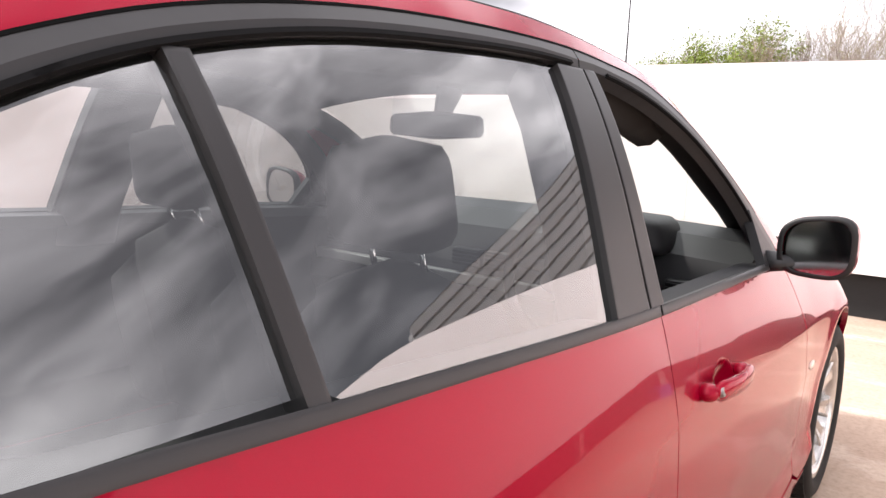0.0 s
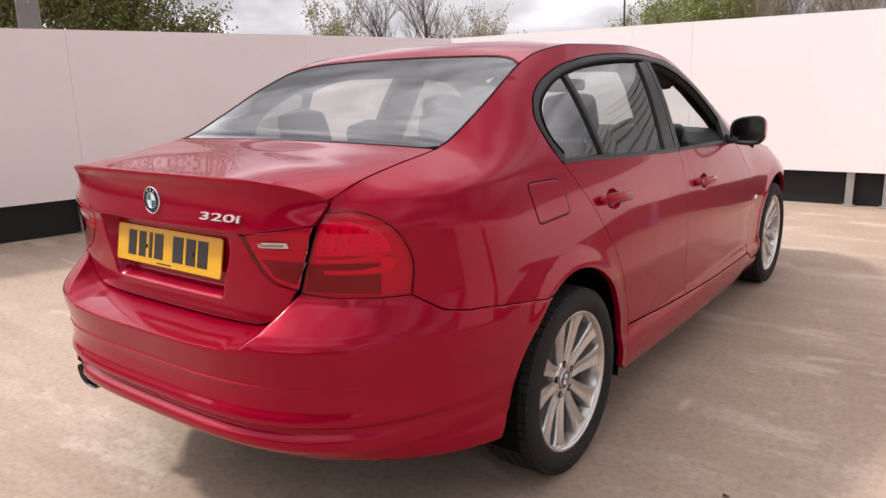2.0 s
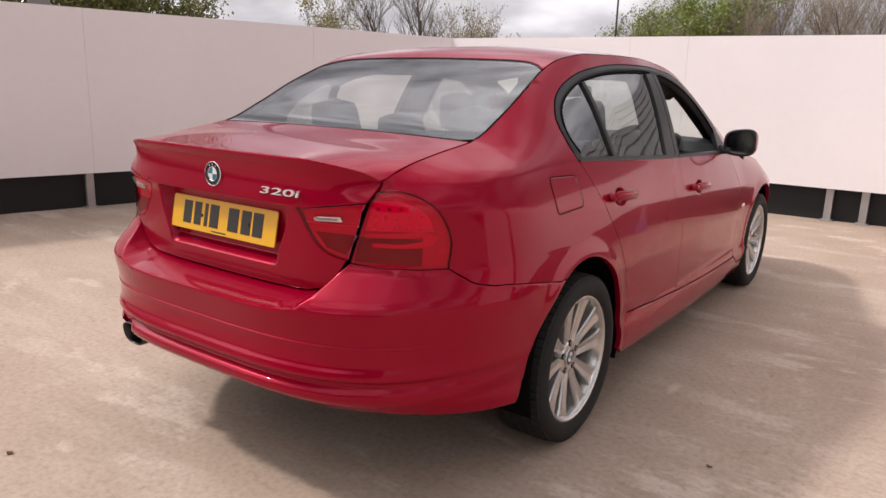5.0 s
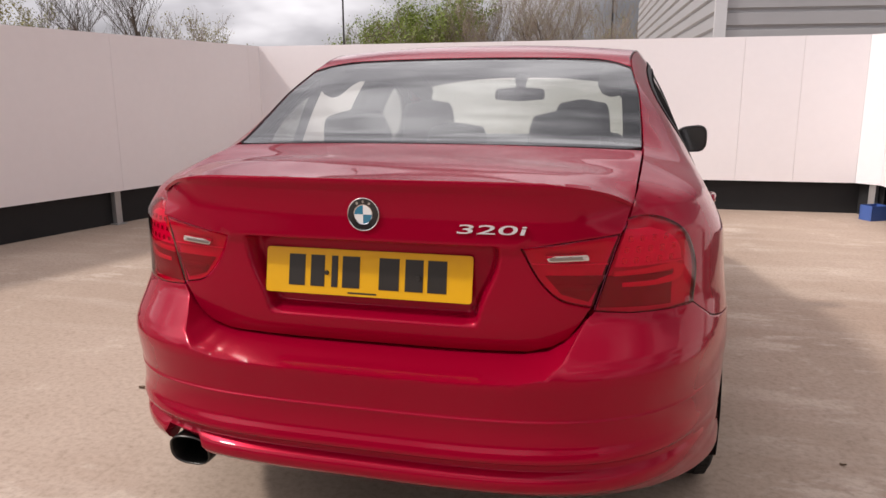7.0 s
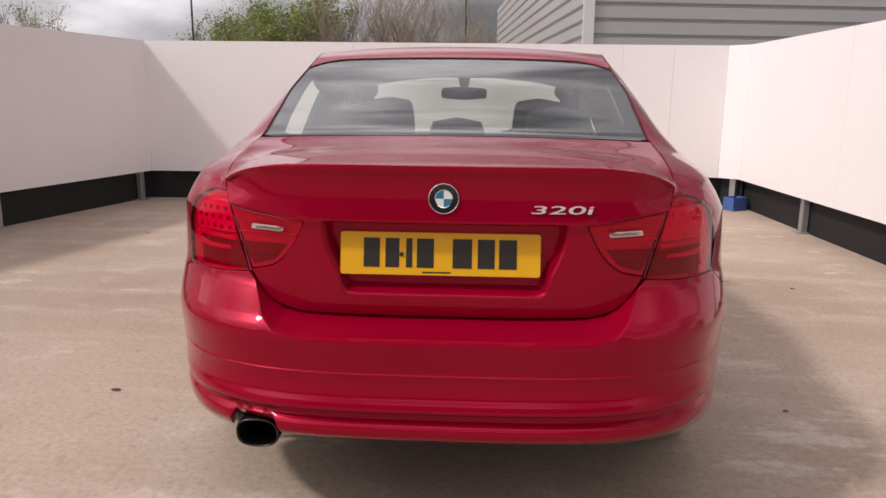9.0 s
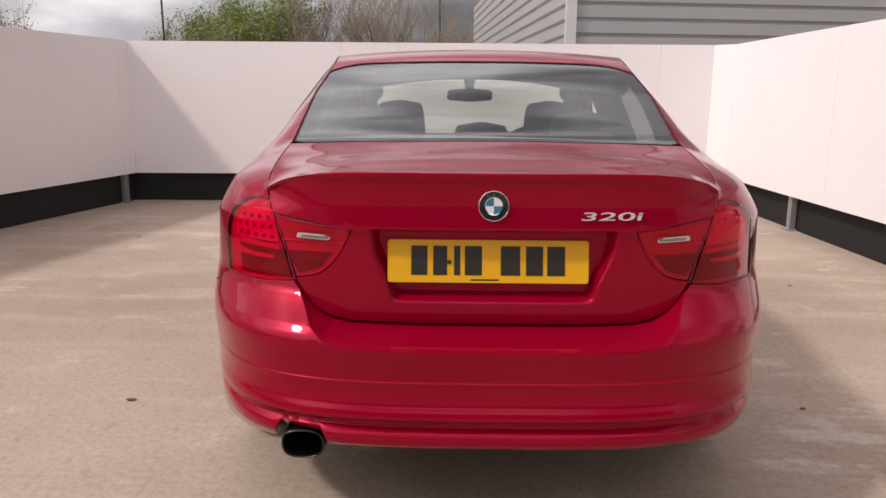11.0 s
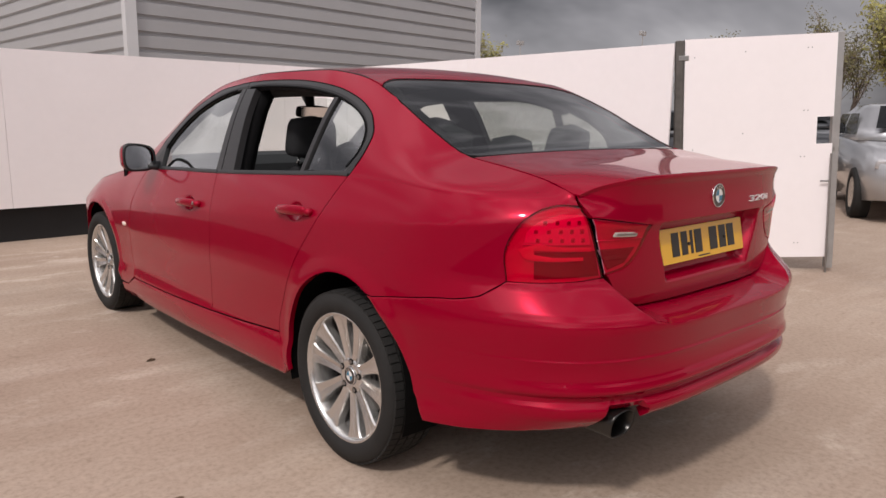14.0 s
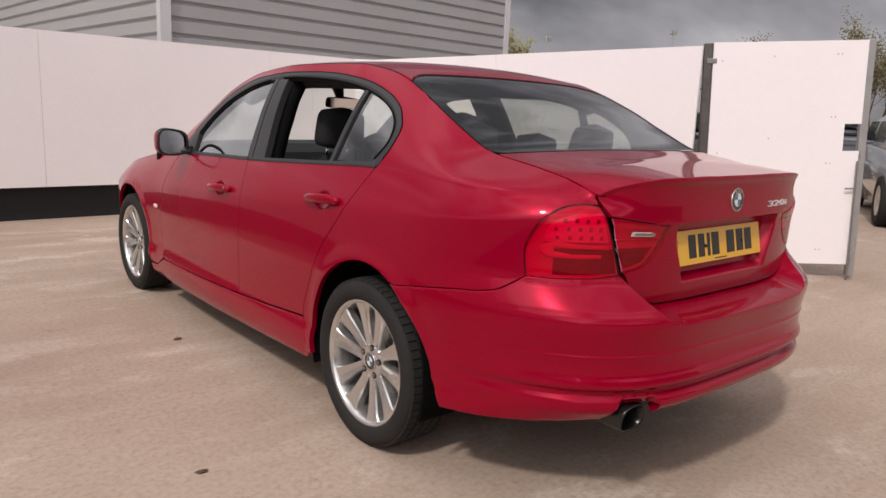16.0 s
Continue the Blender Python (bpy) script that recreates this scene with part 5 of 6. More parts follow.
    roundel(Matrix.Translation((0.0615, 0, 0)) @ Matrix.Rotation(math.pi / 2, 4, 'Y') @ Matrix.Rotation(math.pi / 2, 4, 'Z'), 0.033, hub)
    b = bmesh.new()
    lathe(b, [(0.0, 0.016), (0.075, 0.016), (0.08, 0.006), (0.150, 0.006), (0.150, -0.014), (0.0, -0.014)], "X", 48)
    bmesh.ops.recalc_face_normals(b, faces=b.faces[:])
    part("brake_disc", b, STEEL, root, "grey brake disc")
    b = bmesh.new()
    lathe(b, [(0.0, -0.02), (0.198, -0.02), (0.206, -0.05)], "X", 36)
    part("wheel_back", b, GAP, root)
    return root


def copy_part(ob, m):
    c = copy_thing(ob, m)
    c.parent = car
    return c


w0 = wheel("wheel")
w0.matrix_basis = pose(0.775, REAR_AXLE, WHEEL_R - 0.004, 20, 0, 0)
copy_part(w0, pose(0.752, FRONT_AXLE, WHEEL_R - 0.004, 44, 0, 0))
copy_part(w0, pose(-0.775, REAR_AXLE, WHEEL_R - 0.004, 11, 0, 180))
copy_part(w0, pose(-0.752, FRONT_AXLE, WHEEL_R - 0.004, 31, 0, 180))
# wheel housings
for s in (1.0, -1.0):
    for y in (REAR_AXLE, FRONT_AXLE):
        bm = bmesh.new()
        rr = [[bm.verts.new((s * x, y + 0.372 * math.cos(a), ARCH_Z + 0.372 * math.sin(a))) for x in (0.875 if y < 2 else 0.828, 0.52)] for a in np.linspace(radians(-20), radians(200), 30)]
        for a, b in zip(rr, rr[1:]):
            bm.faces.new((a[0], a[1], b[1], b[0]))
        bm.faces.new([r[1] for r in rr])
        part("wheel_housing", bm, GAP, car, "black wheel housing")


# ---- cabin ----
def loft(bm, rows, close=True, caps=True):
    vs = [[bm.verts.new(p) for p in r] for r in rows]
    n = len(vs[0])
    for a, b in zip(vs, vs[1:]):
        for k in range(n if close else n - 1):
            bm.faces.new((a[k], a[(k + 1) % n], b[(k + 1) % n], b[k]))
    if caps and close:
        bm.faces.new(vs[0][::-1])
        bm.faces.new(vs[-1])
    bmesh.ops.recalc_face_normals(bm, faces=bm.faces[:])


def pad(bm, m, w, d, h, top_w=1.0, n=20, levels=9, square=0.45):
    """A soft block: w across, d thick, h high, narrowing to top_w; rounded all over."""
    rows = []
    for i in range(levels + 1):
        t = i / levels
        c = 2 * t - 1
        f = (1 - abs(c) ** 5) ** 0.28 if abs(c) < 1 else 0.12
        ww, dd = w / 2 * (1 + (top_w - 1) * t) * max(f, 0.15), d / 2 * max(f, 0.15)
        rows.append([m @ Vector((ww * math.copysign(abs(math.cos(a)) ** square, math.cos(a)), dd * math.copysign(abs(math.sin(a)) ** square, math.sin(a)), h * t)) for a in (2 * math.pi * k / n for k in range(n))])
    loft(bm, rows)


def seat(x, fore=0.0):
    root = new("front_seat")
    root.parent = car
    root["label"] = "dark cloth front seat with a headrest"
    b = bmesh.new()
    pad(b, pose(x, 2.09 + fore, 0.42, 12, 0, 0), 0.50, 0.14, 0.60, 0.84)
    for s in (-1, 1):
        pad(b, pose(x + s * 0.215, 2.065 + fore, 0.45, 12, 0, 0), 0.10, 0.20, 0.46, 0.8, 14)
    part("backrest", b, FABRIC, root, smooth=True)
    b = bmesh.new()
    pad(b, pose(x, 2.30 + fore, 0.30, 0, 0, 0), 0.52, 0.55, 0.18, 0.95)
    part("cushion", b, FABRIC, root, smooth=True)
    b = bmesh.new()
    pad(b, pose(x, 1.945 + fore, 1.03, 8, 0, 0), 0.265, 0.115, 0.205, 0.86, 24, 11, 0.5)
    part("headrest", b, FABRIC, root, smooth=True)
    for s in (-1, 1):
        b = bmesh.new()
        tube(b, [(x + s * 0.06, 1.98 + fore, 0.96), (x + s * 0.06, 1.945 + fore, 1.05)], 0.006, 8)
        part("headrest_post", b, CHROME, root, smooth=True)


seat(0.37)
seat(-0.37, 0.06)
bench = new("rear_bench")
bench.parent = car
bench["label"] = "dark cloth rear bench with low headrests"
b = bmesh.new()
pad(b, pose(0, 1.20, 0.42, 14, 0, 0), 1.30, 0.16, 0.58, 0.96, 32)
part("backrest", b, FABRIC, bench, smooth=True)
b = bmesh.new()
pad(b, pose(0, 1.50, 0.30, 0, 0, 0), 1.32, 0.52, 0.16, 0.97, 32)
part("cushion", b, FABRIC, bench, smooth=True)
for x, w, h in ((-0.37, 0.26, 0.225), (0.37, 0.26, 0.225), (0.0, 0.23, 0.18)):
    b = bmesh.new()
    pad(b, pose(x, 1.045, 0.985, 12, 0, 0), w, 0.10, h, 0.85, 24, 9, 0.5)
    part("headrest", b, FABRIC, bench, smooth=True)
bm = bmesh.new()
loft(bm, [[(-0.62, 0.68, 1.02), (0.62, 0.68, 1.02), (0.62, 0.68, 1.075), (-0.62, 0.68, 1.075)], [(-0.68, 1.08, 0.95), (0.68, 1.08, 0.95), (0.68, 1.08, 1.005), (-0.68, 1.08, 1.005)]])
part("parcel_shelf", bm, CABIN, car, "dark parcel shelf")
# dashboard, instrument hood, wheel
bm = bmesh.new()
dash = [(2.86, 0.60), (2.80, 0.72), (2.82, 0.84), (2.86, 0.955), (2.93, 1.004), (3.08, 1.018), (3.30, 0.985), (3.34, 0.60)]
loft(bm, [[(x, y - 0.05 * (x / 0.76) ** 2 * 0, z - 0.02 * abs(x / 0.76) ** 3) for y, z in dash] for x in np.linspace(-0.76, 0.76, 15)])
dashb = part("dashboard", bm, CABIN, car, "dark dashboard with a silver trim strip", smooth=False)
SILVER_TRIM = mat("silver_trim", (0.50, 0.49, 0.47), rough=0.35, metal=0.6, vary=0.06, scale=20)
bm = bmesh.new()
box(bm, (-0.72, 2.790, 0.775), (0.72, 2.812, 0.812), None, 0.006)
part("trim_strip", bm, SILVER_TRIM, dashb, "silver trim strip")
for x in (-0.06, 0.06, 0.62, -0.62):
    bm = bmesh.new()
    box(bm, (x - 0.052, 2.796, 0.832), (x + 0.052, 2.83, 0.888), None, 0.005)
    for k in range(4):
        box(bm, (x - 0.046, 2.790, 0.840 + 0.012 * k), (x + 0.046, 2.797, 0.845 + 0.012 * k))
    part("air_vent", bm, DARK, dashb, "black slatted air vent")
bm = bmesh.new()
pad(bm, pose(0.37, 2.90, 0.93, 0, 0, 0), 0.40, 0.24, 0.115, 0.8, 24)
part("instrument_hood", bm, CABIN, dashb, smooth=True)
wheel_m = pose(0.37, 2.66, 0.90, 66, 0, 0)
bm = bmesh.new()
ringv = []
for k in range(37):
    a = 2 * math.pi * k / 36
    ringv.append(wheel_m @ Vector((0.182 * math.cos(a), 0.182 * math.sin(a), 0)))
tube(bm, ringv, 0.0155, 10, caps=False)
sw = part("steering_wheel", bm, CABIN, car, "black steering wheel", smooth=True)
bm = bmesh.new()
pad(bm, wheel_m @ Matrix.Translation((0, 0, -0.03)), 0.17, 0.14, 0.05, 0.9, 20)
part("wheel_hub", bm, CABIN, sw, smooth=True)
for a in (0, 180, 270):
    bm = bmesh.new()
    d = Vector((math.cos(radians(a)), math.sin(radians(a)), 0))
    tube(bm, [wheel_m @ (d * 0.06), wheel_m @ (d * 0.18)], [0.022, 0.014], 8, flat=0.5)
    part("wheel_spoke", bm, CABIN, sw, smooth=True)
bm = bmesh.new()
tube(bm, [wheel_m @ Vector((0, 0, -0.02)), (0.37, 2.92, 0.80)], 0.035, 10)
part("steering_column", bm, CABIN, sw, smooth=True)
# rear-view mirror
bm = bmesh.new()
rm = pose(-0.01, 2.56, 1.222, 7, 0, 16)
pad(bm, rm, 0.275, 0.035, 0.074, 0.97, 24, 8, 0.5)
rv = part("inside_mirror", bm, DARK, car, "black inside mirror", smooth=True)
bm = bmesh.new()
box(bm, (-0.120, -0.0195, 0.010), (0.120, -0.0165, 0.064), rm)
part("mirror_glass", bm, CHROME, rv)
bm = bmesh.new()
tube(bm, [(-0.01, 2.57, 1.264), (-0.01, 2.63, 1.39)], [0.018, 0.045], 10)
part("mirror_stalk", bm, DARK, rv, smooth=True)
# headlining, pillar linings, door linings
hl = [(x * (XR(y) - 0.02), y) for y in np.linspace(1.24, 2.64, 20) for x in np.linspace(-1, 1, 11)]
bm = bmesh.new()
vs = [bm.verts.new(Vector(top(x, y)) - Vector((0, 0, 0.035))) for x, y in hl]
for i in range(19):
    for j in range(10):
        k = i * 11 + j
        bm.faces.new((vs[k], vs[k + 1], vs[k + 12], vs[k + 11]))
part("headlining", bm, LINER, car, "dark grey headlining", smooth=True)
for s in (1.0, -1.0):
    c_pillar = yz([(0.70, 1.05), (0.98, 1.04)] + [p for p in FRAME_OUT if p[0] < 1.35 and p[1] > 1.04] + [(1.35, ZR(1.35) - 0.01), (1.22, ZR(1.22) - 0.012), (1.0, ZR(1.0) - 0.012), (0.8, ZR(0.8) - 0.01), (0.70, ZR(0.70) - 0.01)])
    skin("pillar_lining", side_outline(c_pillar, s), side, CABIN, car, step=0.06, gap=0.0, depth=0.0, lift=-0.030, roll=0.0, lines_v=TOP_LINES, label="grey pillar lining")
    bm = bmesh.new()
    loft(bm, [[Vector(side(s * q_at(y, z), z)) + Vector((-s * dx, dy, 0)) for dx, dy in ((0.012, -0.075), (0.075, -0.085), (0.115, -0.06), (0.12, 0.05), (0.08, 0.075), (0.012, 0.07))] for y, z in ((1.985, 0.90), (1.99, 1.0), (2.01, 1.1), (2.035, 1.25), (2.05, 1.37))])
    part("pillar_lining", bm, FELT, car, "black pillar lining", smooth=True)
    bm = bmesh.new()
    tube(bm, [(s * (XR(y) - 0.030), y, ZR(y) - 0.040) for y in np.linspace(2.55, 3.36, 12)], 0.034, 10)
    part("pillar_lining", bm, LINER, car, "dark grey pillar lining", smooth=True)
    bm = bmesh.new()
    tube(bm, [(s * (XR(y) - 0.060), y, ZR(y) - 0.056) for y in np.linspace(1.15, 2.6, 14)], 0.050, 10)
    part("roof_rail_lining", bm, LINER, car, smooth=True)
    lining = yz([(1.12, 0.84), (1.30, 0.74), (1.42, 0.62), (1.50, 0.50), (3.05, 0.50)] + [(y, ZB(y) - 0.006) for y in np.linspace(3.0, 1.08, 20)])
    skin("door_lining", side_outline(lining, s), side, CABIN, car, step=0.08, gap=0.0, depth=0.0, lift=-0.055, roll=0.0, lines_v=SWAGE_LINES, label="dark door lining")
    ledge = [Vector(side(s * q_at(y, ZB(y) - 0.004), ZB(y) - 0.004)) for y in np.linspace(1.06, 2.85, 20)]
    bm = bmesh.new()
    va = [[bm.verts.new(p + o) for o in (Vector((-s * 0.012, 0, 0.004)), Vector((-s * 0.075, 0, 0.0)), Vector((-s * 0.085, 0, -0.03)))] for p in ledge]
    for a, b in zip(va, va[1:]):
        for k in range(2):
            bm.faces.new((a[k], a[k + 1], b[k + 1], b[k]))
    part("door_ledge", bm, CABIN, car, "dark ledge under the window")
# roof seam seals
for s in (1.0, -1.0):
    strip("roof_seal", [(s * (XR(y) - 0.004), y) for y in np.linspace(1.23, 2.62, 30)], top, 0.004, 0.0006, TRIM, roof)


# ---- gate, building, litter box ----
G0, G1 = Vector((3.20, 2.185, 0)), Vector((4.08, 1.20, 0))
gd = (G1 - G0).normalized()
gl = (G1 - G0).length
gate = thing("gate", "white sheeted swing gate standing open on a galvanised frame", "gate")
gm = Matrix.Translation(G0) @ Matrix(((gd.x, -gd.y, 0), (gd.y, gd.x, 0), (0, 0, 1))).to_4x4() @ Matrix.Rotation(radians(-2.6), 4, 'Y')     # local x along the leaf; the leaf hangs a little out of level
GTOP = 1.865
bm = bmesh.new()
hx = gl - 0.155
for lo, hi in (((0.125, 0.0, 0.07), (hx, 0.018, GTOP)), ((hx, 0.0, 0.07), (gl - 0.03, 0.018, 1.0)), ((hx, 0.0, 1.215), (gl - 0.03, 0.018, GTOP))):
    box(bm, lo, hi, gm)
part("sheet", bm, WHITE, gate, "white painted sheet with a hand opening")
for x0, x1, z0, z1 in ((gl - 0.03, gl + 0.03, -0.03, GTOP + 0.01), (0.125, 0.175, 0.06, GTOP), (0.125, gl, 0.07, 0.12), (0.125, gl, 0.93, 0.97)):
    bm = bmesh.new()
    box(bm, (x0, 0.02, z0), (x1, 0.075, z1), gm, 0.004)
    part("frame_tube", bm, GALV, gate, "galvanised frame tube")
bm = bmesh.new()
tube(bm, [gm @ Vector((gl - 0.045, -0.03, -0.085)), gm @ Vector((gl - 0.045, -0.03, 0.92))], 0.009, 8)
tube(bm, [gm @ Vector((gl - 0.045, -0.03, 0.70)), gm @ Vector((gl - 0.12, -0.035, 0.70))], 0.007, 8)
part("drop_bolt", bm, STEEL, gate, "steel drop bolt")
for sx, sz in ((0.20, 1.72), (0.20, 0.98), (0.20, 0.22), (gl - 0.22, 1.76), (gl - 0.25, 1.76), (gl - 0.23, 1.27), (gl - 0.26, 1.27), (gl - 0.24, 0.90), (gl - 0.27, 0.90), (gl - 0.26, 0.19), (gl - 0.29, 0.19), (gl * 0.45, 1.75), (gl * 0.45, 1.10)):
    bm = bmesh.new()
    bmesh.ops.create_cone(bm, cap_ends=True, segments=8, radius1=0.0055, radius2=0.004, depth=0.004, matrix=gm @ Matrix.Translation((sx, -0.001, sz)) @ Matrix.Rotation(math.pi / 2, 4, 'X'))
    part("screw", bm, STEEL, gate)
POST_STEEL = mat("weathered_steel", (0.11, 0.10, 0.09), rough=0.6, metal=0.4, vary=0.5, scale=7, fine=0.3, fine_scale=25)
post = thing("gate_post", "weathered galvanised gate post with hinges beside the hoarding", "post")
bm = bmesh.new()
box(bm, (-0.030, -0.030, 0.0), (0.030, 0.030, 1.87), gm @ Matrix.Translation((0.085, 0.03, -0.01)), 0.006)
part("shaft", bm, POST_STEEL, post)
for z in (0.35, 1.70):
    bm = bmesh.new()
    box(bm, (-0.01, -0.035, z), (0.07, -0.005, z + 0.04), gm @ Matrix.Translation((0.085, 0.03, 0)), 0.004)
    part("hinge", bm, STEEL, post)
BLUE = mat("blue_plastic", (0.06, 0.12, 0.36), rough=0.45, vary=0.1, scale=9)
crate = thing("plastic_crate", "small blue plastic box on the concrete by the hoarding", "box")
bm = bmesh.new()
cm = pose(3.02, 6.66, 0, 0, 0, 30) @ Matrix.Diagonal((0.92, 0.92, 1.0, 1))
for lo, hi in (((-0.11, -0.08, 0.0), (0.11, 0.08, 0.012)), ((-0.115, -0.085, 0), (-0.105, 0.085, 0.15)), ((0.105, -0.085, 0), (0.115, 0.085, 0.15)), ((-0.115, -0.085, 0), (0.115, -0.075, 0.15)), ((-0.115, 0.075, 0), (0.115, 0.085, 0.15))):
    box(bm, lo, hi, cm)
part("tub", bm, BLUE, crate)

# ribbed metal building
building = thing("building", "grey metal-clad building with horizontal ribs behind the hoarding", "building")
BA, BB, BC, BH = (1.84, 10.86), (10.3, 11.9), (0.7, 27.0), 4.40
RIB = 0.252


def clad(a, b, parent, name, facing):
    A, B = Vector((*a, 0)), Vector((*b, 0))
    d = (B - A).normalized()
    n = Vector((-d.y, d.x, 0)) * facing
    ln = (B - A).length
    z = 0.0
    while z < BH:
        b_ = bmesh.new()
        prof_ = [(0.0, z), (0.0, z + 0.008), (0.030, z + 0.022), (0.030, z + 0.196), (0.012, z + 0.206), (-0.022, z + 0.214), (-0.022, z + RIB - 0.004), (0.0, z + RIB)]
        lo = [b_.verts.new(A + n * o + Vector((0, 0, zz))) for o, zz in prof_]
        hi = [b_.verts.new(A + d * ln + n * o + Vector((0, 0, zz))) for o, zz in prof_]
        for i in range(len(prof_) - 1):
            b_.faces.new((lo[i], hi[i], hi[i + 1], lo[i + 1]))
        bmesh.ops.recalc_face_normals(b_, faces=b_.faces[:])
        part("cladding_board", b_, CLAD, parent)
        z += RIB


wall_r = new("clad_wall")
wall_r.parent = building
wall_l = new("clad_wall")
wall_l.parent = building
clad(BA, BB, wall_r, "r", -1)
clad(BA, BC, wall_l, "l", 1)
for (x, y), w in ((BA, 0.085), (BB, 0.07)):
    bm = bmesh.new()
    box(bm, (x - w, y - w, 0), (x + w, y + w, BH))
    part("corner_trim", bm, CLAD_B, building, "pale corner flashing")
bm = bmesh.new()
f0 = [bm.verts.new((*p, z)) for z in (0.0, BH) for p in (BA, BB, (9.2, 27.5), BC)]
for v in f0:
    c = Vector((5.4, 18.0, v.co.z))
    v.co = c + (v.co - c) * 0.985
for q in ((0, 1, 5, 4), (1, 2, 6, 5), (2, 3, 7, 6), (3, 0, 4, 7), (4, 5, 6, 7)):
    bm.faces.new([f0[i] for i in q])
part("core", bm, CLAD, building)


# ---- trees, posts, parked cars beyond the hoarding ----
BARK = mat("bark", (0.10, 0.078, 0.062), rough=0.9, vary=0.3, scale=3)
TWIG = mat("pale_twigs", (0.25, 0.205, 0.165), rough=0.9, vary=0.25, scale=1.2)
LEAF_G = mat("fresh_green_leaves", (0.17, 0.225, 0.03), rough=0.6, vary=0.35, scale=0.8, fine=0.3, fine_scale=3)
LEAF_D = mat("green_leaves", (0.15, 0.165, 0.032), rough=0.6, vary=0.35, scale=0.8, fine=0.3, fine_scale=3)
LEAF_B = mat("brown_green_leaves", (0.13, 0.115, 0.045), rough=0.7, vary=0.3, scale=0.8)
LEAF_Y = mat("yellow_green_buds", (0.24, 0.22, 0.065), rough=0.6, vary=0.3, scale=0.8, fine=0.25, fine_scale=3)


def tree(name, x, y, height, spread, leaf, leaves, twigs, seed, label, trunk_r=0.16, leaf_size=0.16, low=0.25, wood=None, stems=1, lean=0.5, up=0.5):
    """Tapered stems that fork into limbs and twigs; small leaf blades on the twigs."""
    rng = random.Random(seed)
    root = thing(name, label, "tree", Matrix.Translation((x, y, 0)))
    bt, bw = bmesh.new(), bmesh.new()
    tips = []

    def grow(b, p, d, length, r, level):
        pts, rad = [p], [r]
        n = 4 if level < 2 else 3
        dd = d.copy()
        for i in range(n):
            dd = (dd + Vector((rng.gauss(0, 0.13), rng.gauss(0, 0.13), rng.gauss(0.05, 0.07)))).normalized()
            pts.append(pts[-1] + dd * length / n)
            rad.append(r * (1 - 0.62 * (i + 1) / n))
        tube(b, pts, rad, 6 if level == 0 else (4 if level == 1 else 3), caps=False)
        if level >= 3 or (level == 2 and twigs < 2):
            tips.extend(pts[1:])
            return
        kids = (twigs + 4, twigs + 3, twigs + 1)[min(level, 2)]
        for k in range(kids):
            t = 0.30 + 0.70 * (k + rng.random()) / kids
            i = min(int(t * n), n - 1)
            q = pts[i].lerp(pts[i + 1], t * n - i)
            a = rng.uniform(0, 2 * math.pi)
            out = Vector((math.cos(a), math.sin(a), rng.uniform(0.25 + up, 1.0 + 2 * up) * (1.3 - spread * 0.4))).normalized()
            grow(bw if level >= 1 else bt, q, (dd * 0.45 + out * 0.75).normalized(), length * rng.uniform(0.42, 0.62), max(r * (1 - 0.6 * t) * 0.5, 0.012), level + 1)

    for k in range(stems):
        a = rng.uniform(0, 2 * math.pi)
        off = Vector((math.cos(a), math.sin(a), 0)) * (0.35 * spread * height * 0.25 if stems > 1 else 0)
        grow(bt, off, Vector((math.cos(a) * lean * 0.3 * (stems > 1), math.sin(a) * lean * 0.3 * (stems > 1), 1)).normalized(), height * (0.62 if stems == 1 else rng.uniform(0.5, 0.68)), trunk_r, 0)
    part("trunk", bt, BARK, root, smooth=True)
    tagged(part("twig_mass", bw, wood or TWIG, root), kind="stuff")
    if leaf is not None:
        vs, fs = [], []
        for k in range(leaves):
            c = rng.choice(tips) + Vector((rng.gauss(0, 0.22), rng.gauss(0, 0.22), rng.gauss(0, 0.18)))
            if c.z < height * low:
                continue
            u = Vector((rng.gauss(0, 1), rng.gauss(0, 1), rng.gauss(0, 1))).normalized()
            v = u.orthogonal().normalized()
            s_ = leaf_size * rng.uniform(0.6, 1.3)
            i = len(vs)
            vs += [c - u * s_ * 0.5, c + v * s_ * 0.28, c + u * s_ * 0.5, c - v * s_ * 0.28]
            fs.append((i, i + 1, i + 2, i + 3))
        me = bpy.data.meshes.new("foliage")
        me.from_pydata(vs, [], fs)
        me.materials.append(leaf)
        lv = tagged(new("foliage", me), kind="stuff")
        lv.parent = root
    return root


def bearing(deg, dist, eye=(1.0, -1.4)):
    """Plan place at so many degrees to the right of straight ahead."""
    return eye[0] + dist * math.sin(radians(deg)), eye[1] + dist * math.cos(radians(deg))


for deg, dist, h, seed in ((-55.3, 31, 3.9, 3), (-57.8, 30, 5.6, 6), (-60.6, 29, 7.4, 8), (-63.8, 28, 7.6, 4), (-67.5, 27, 7.4, 7), (-73.0, 26, 7.2, 5)):
    tree("leafy_tree", *bearing(deg, dist), h, 1.0, LEAF_D, 8500, 3, seed, "tree in spring leaf behind the hoarding", 0.075, 0.13, low=0.1, wood=BARK, stems=5, lean=1.3, up=0.12)
tree("budding_tree", *bearing(-43.4, 50), 6.6, 0.4, LEAF_Y, 2600, 2, 11, "small tree in yellow-green bud behind the hoarding", 0.07, 0.15, stems=4, lean=0.9, up=0.45)
tree("bare_tree", *bearing(-38.6, 50), 8.6, 0.7, None, 0, 4, 12, "bare grey-brown tree behind the hoarding", 0.13, wood=BARK, stems=2, lean=0.7, up=0.22)
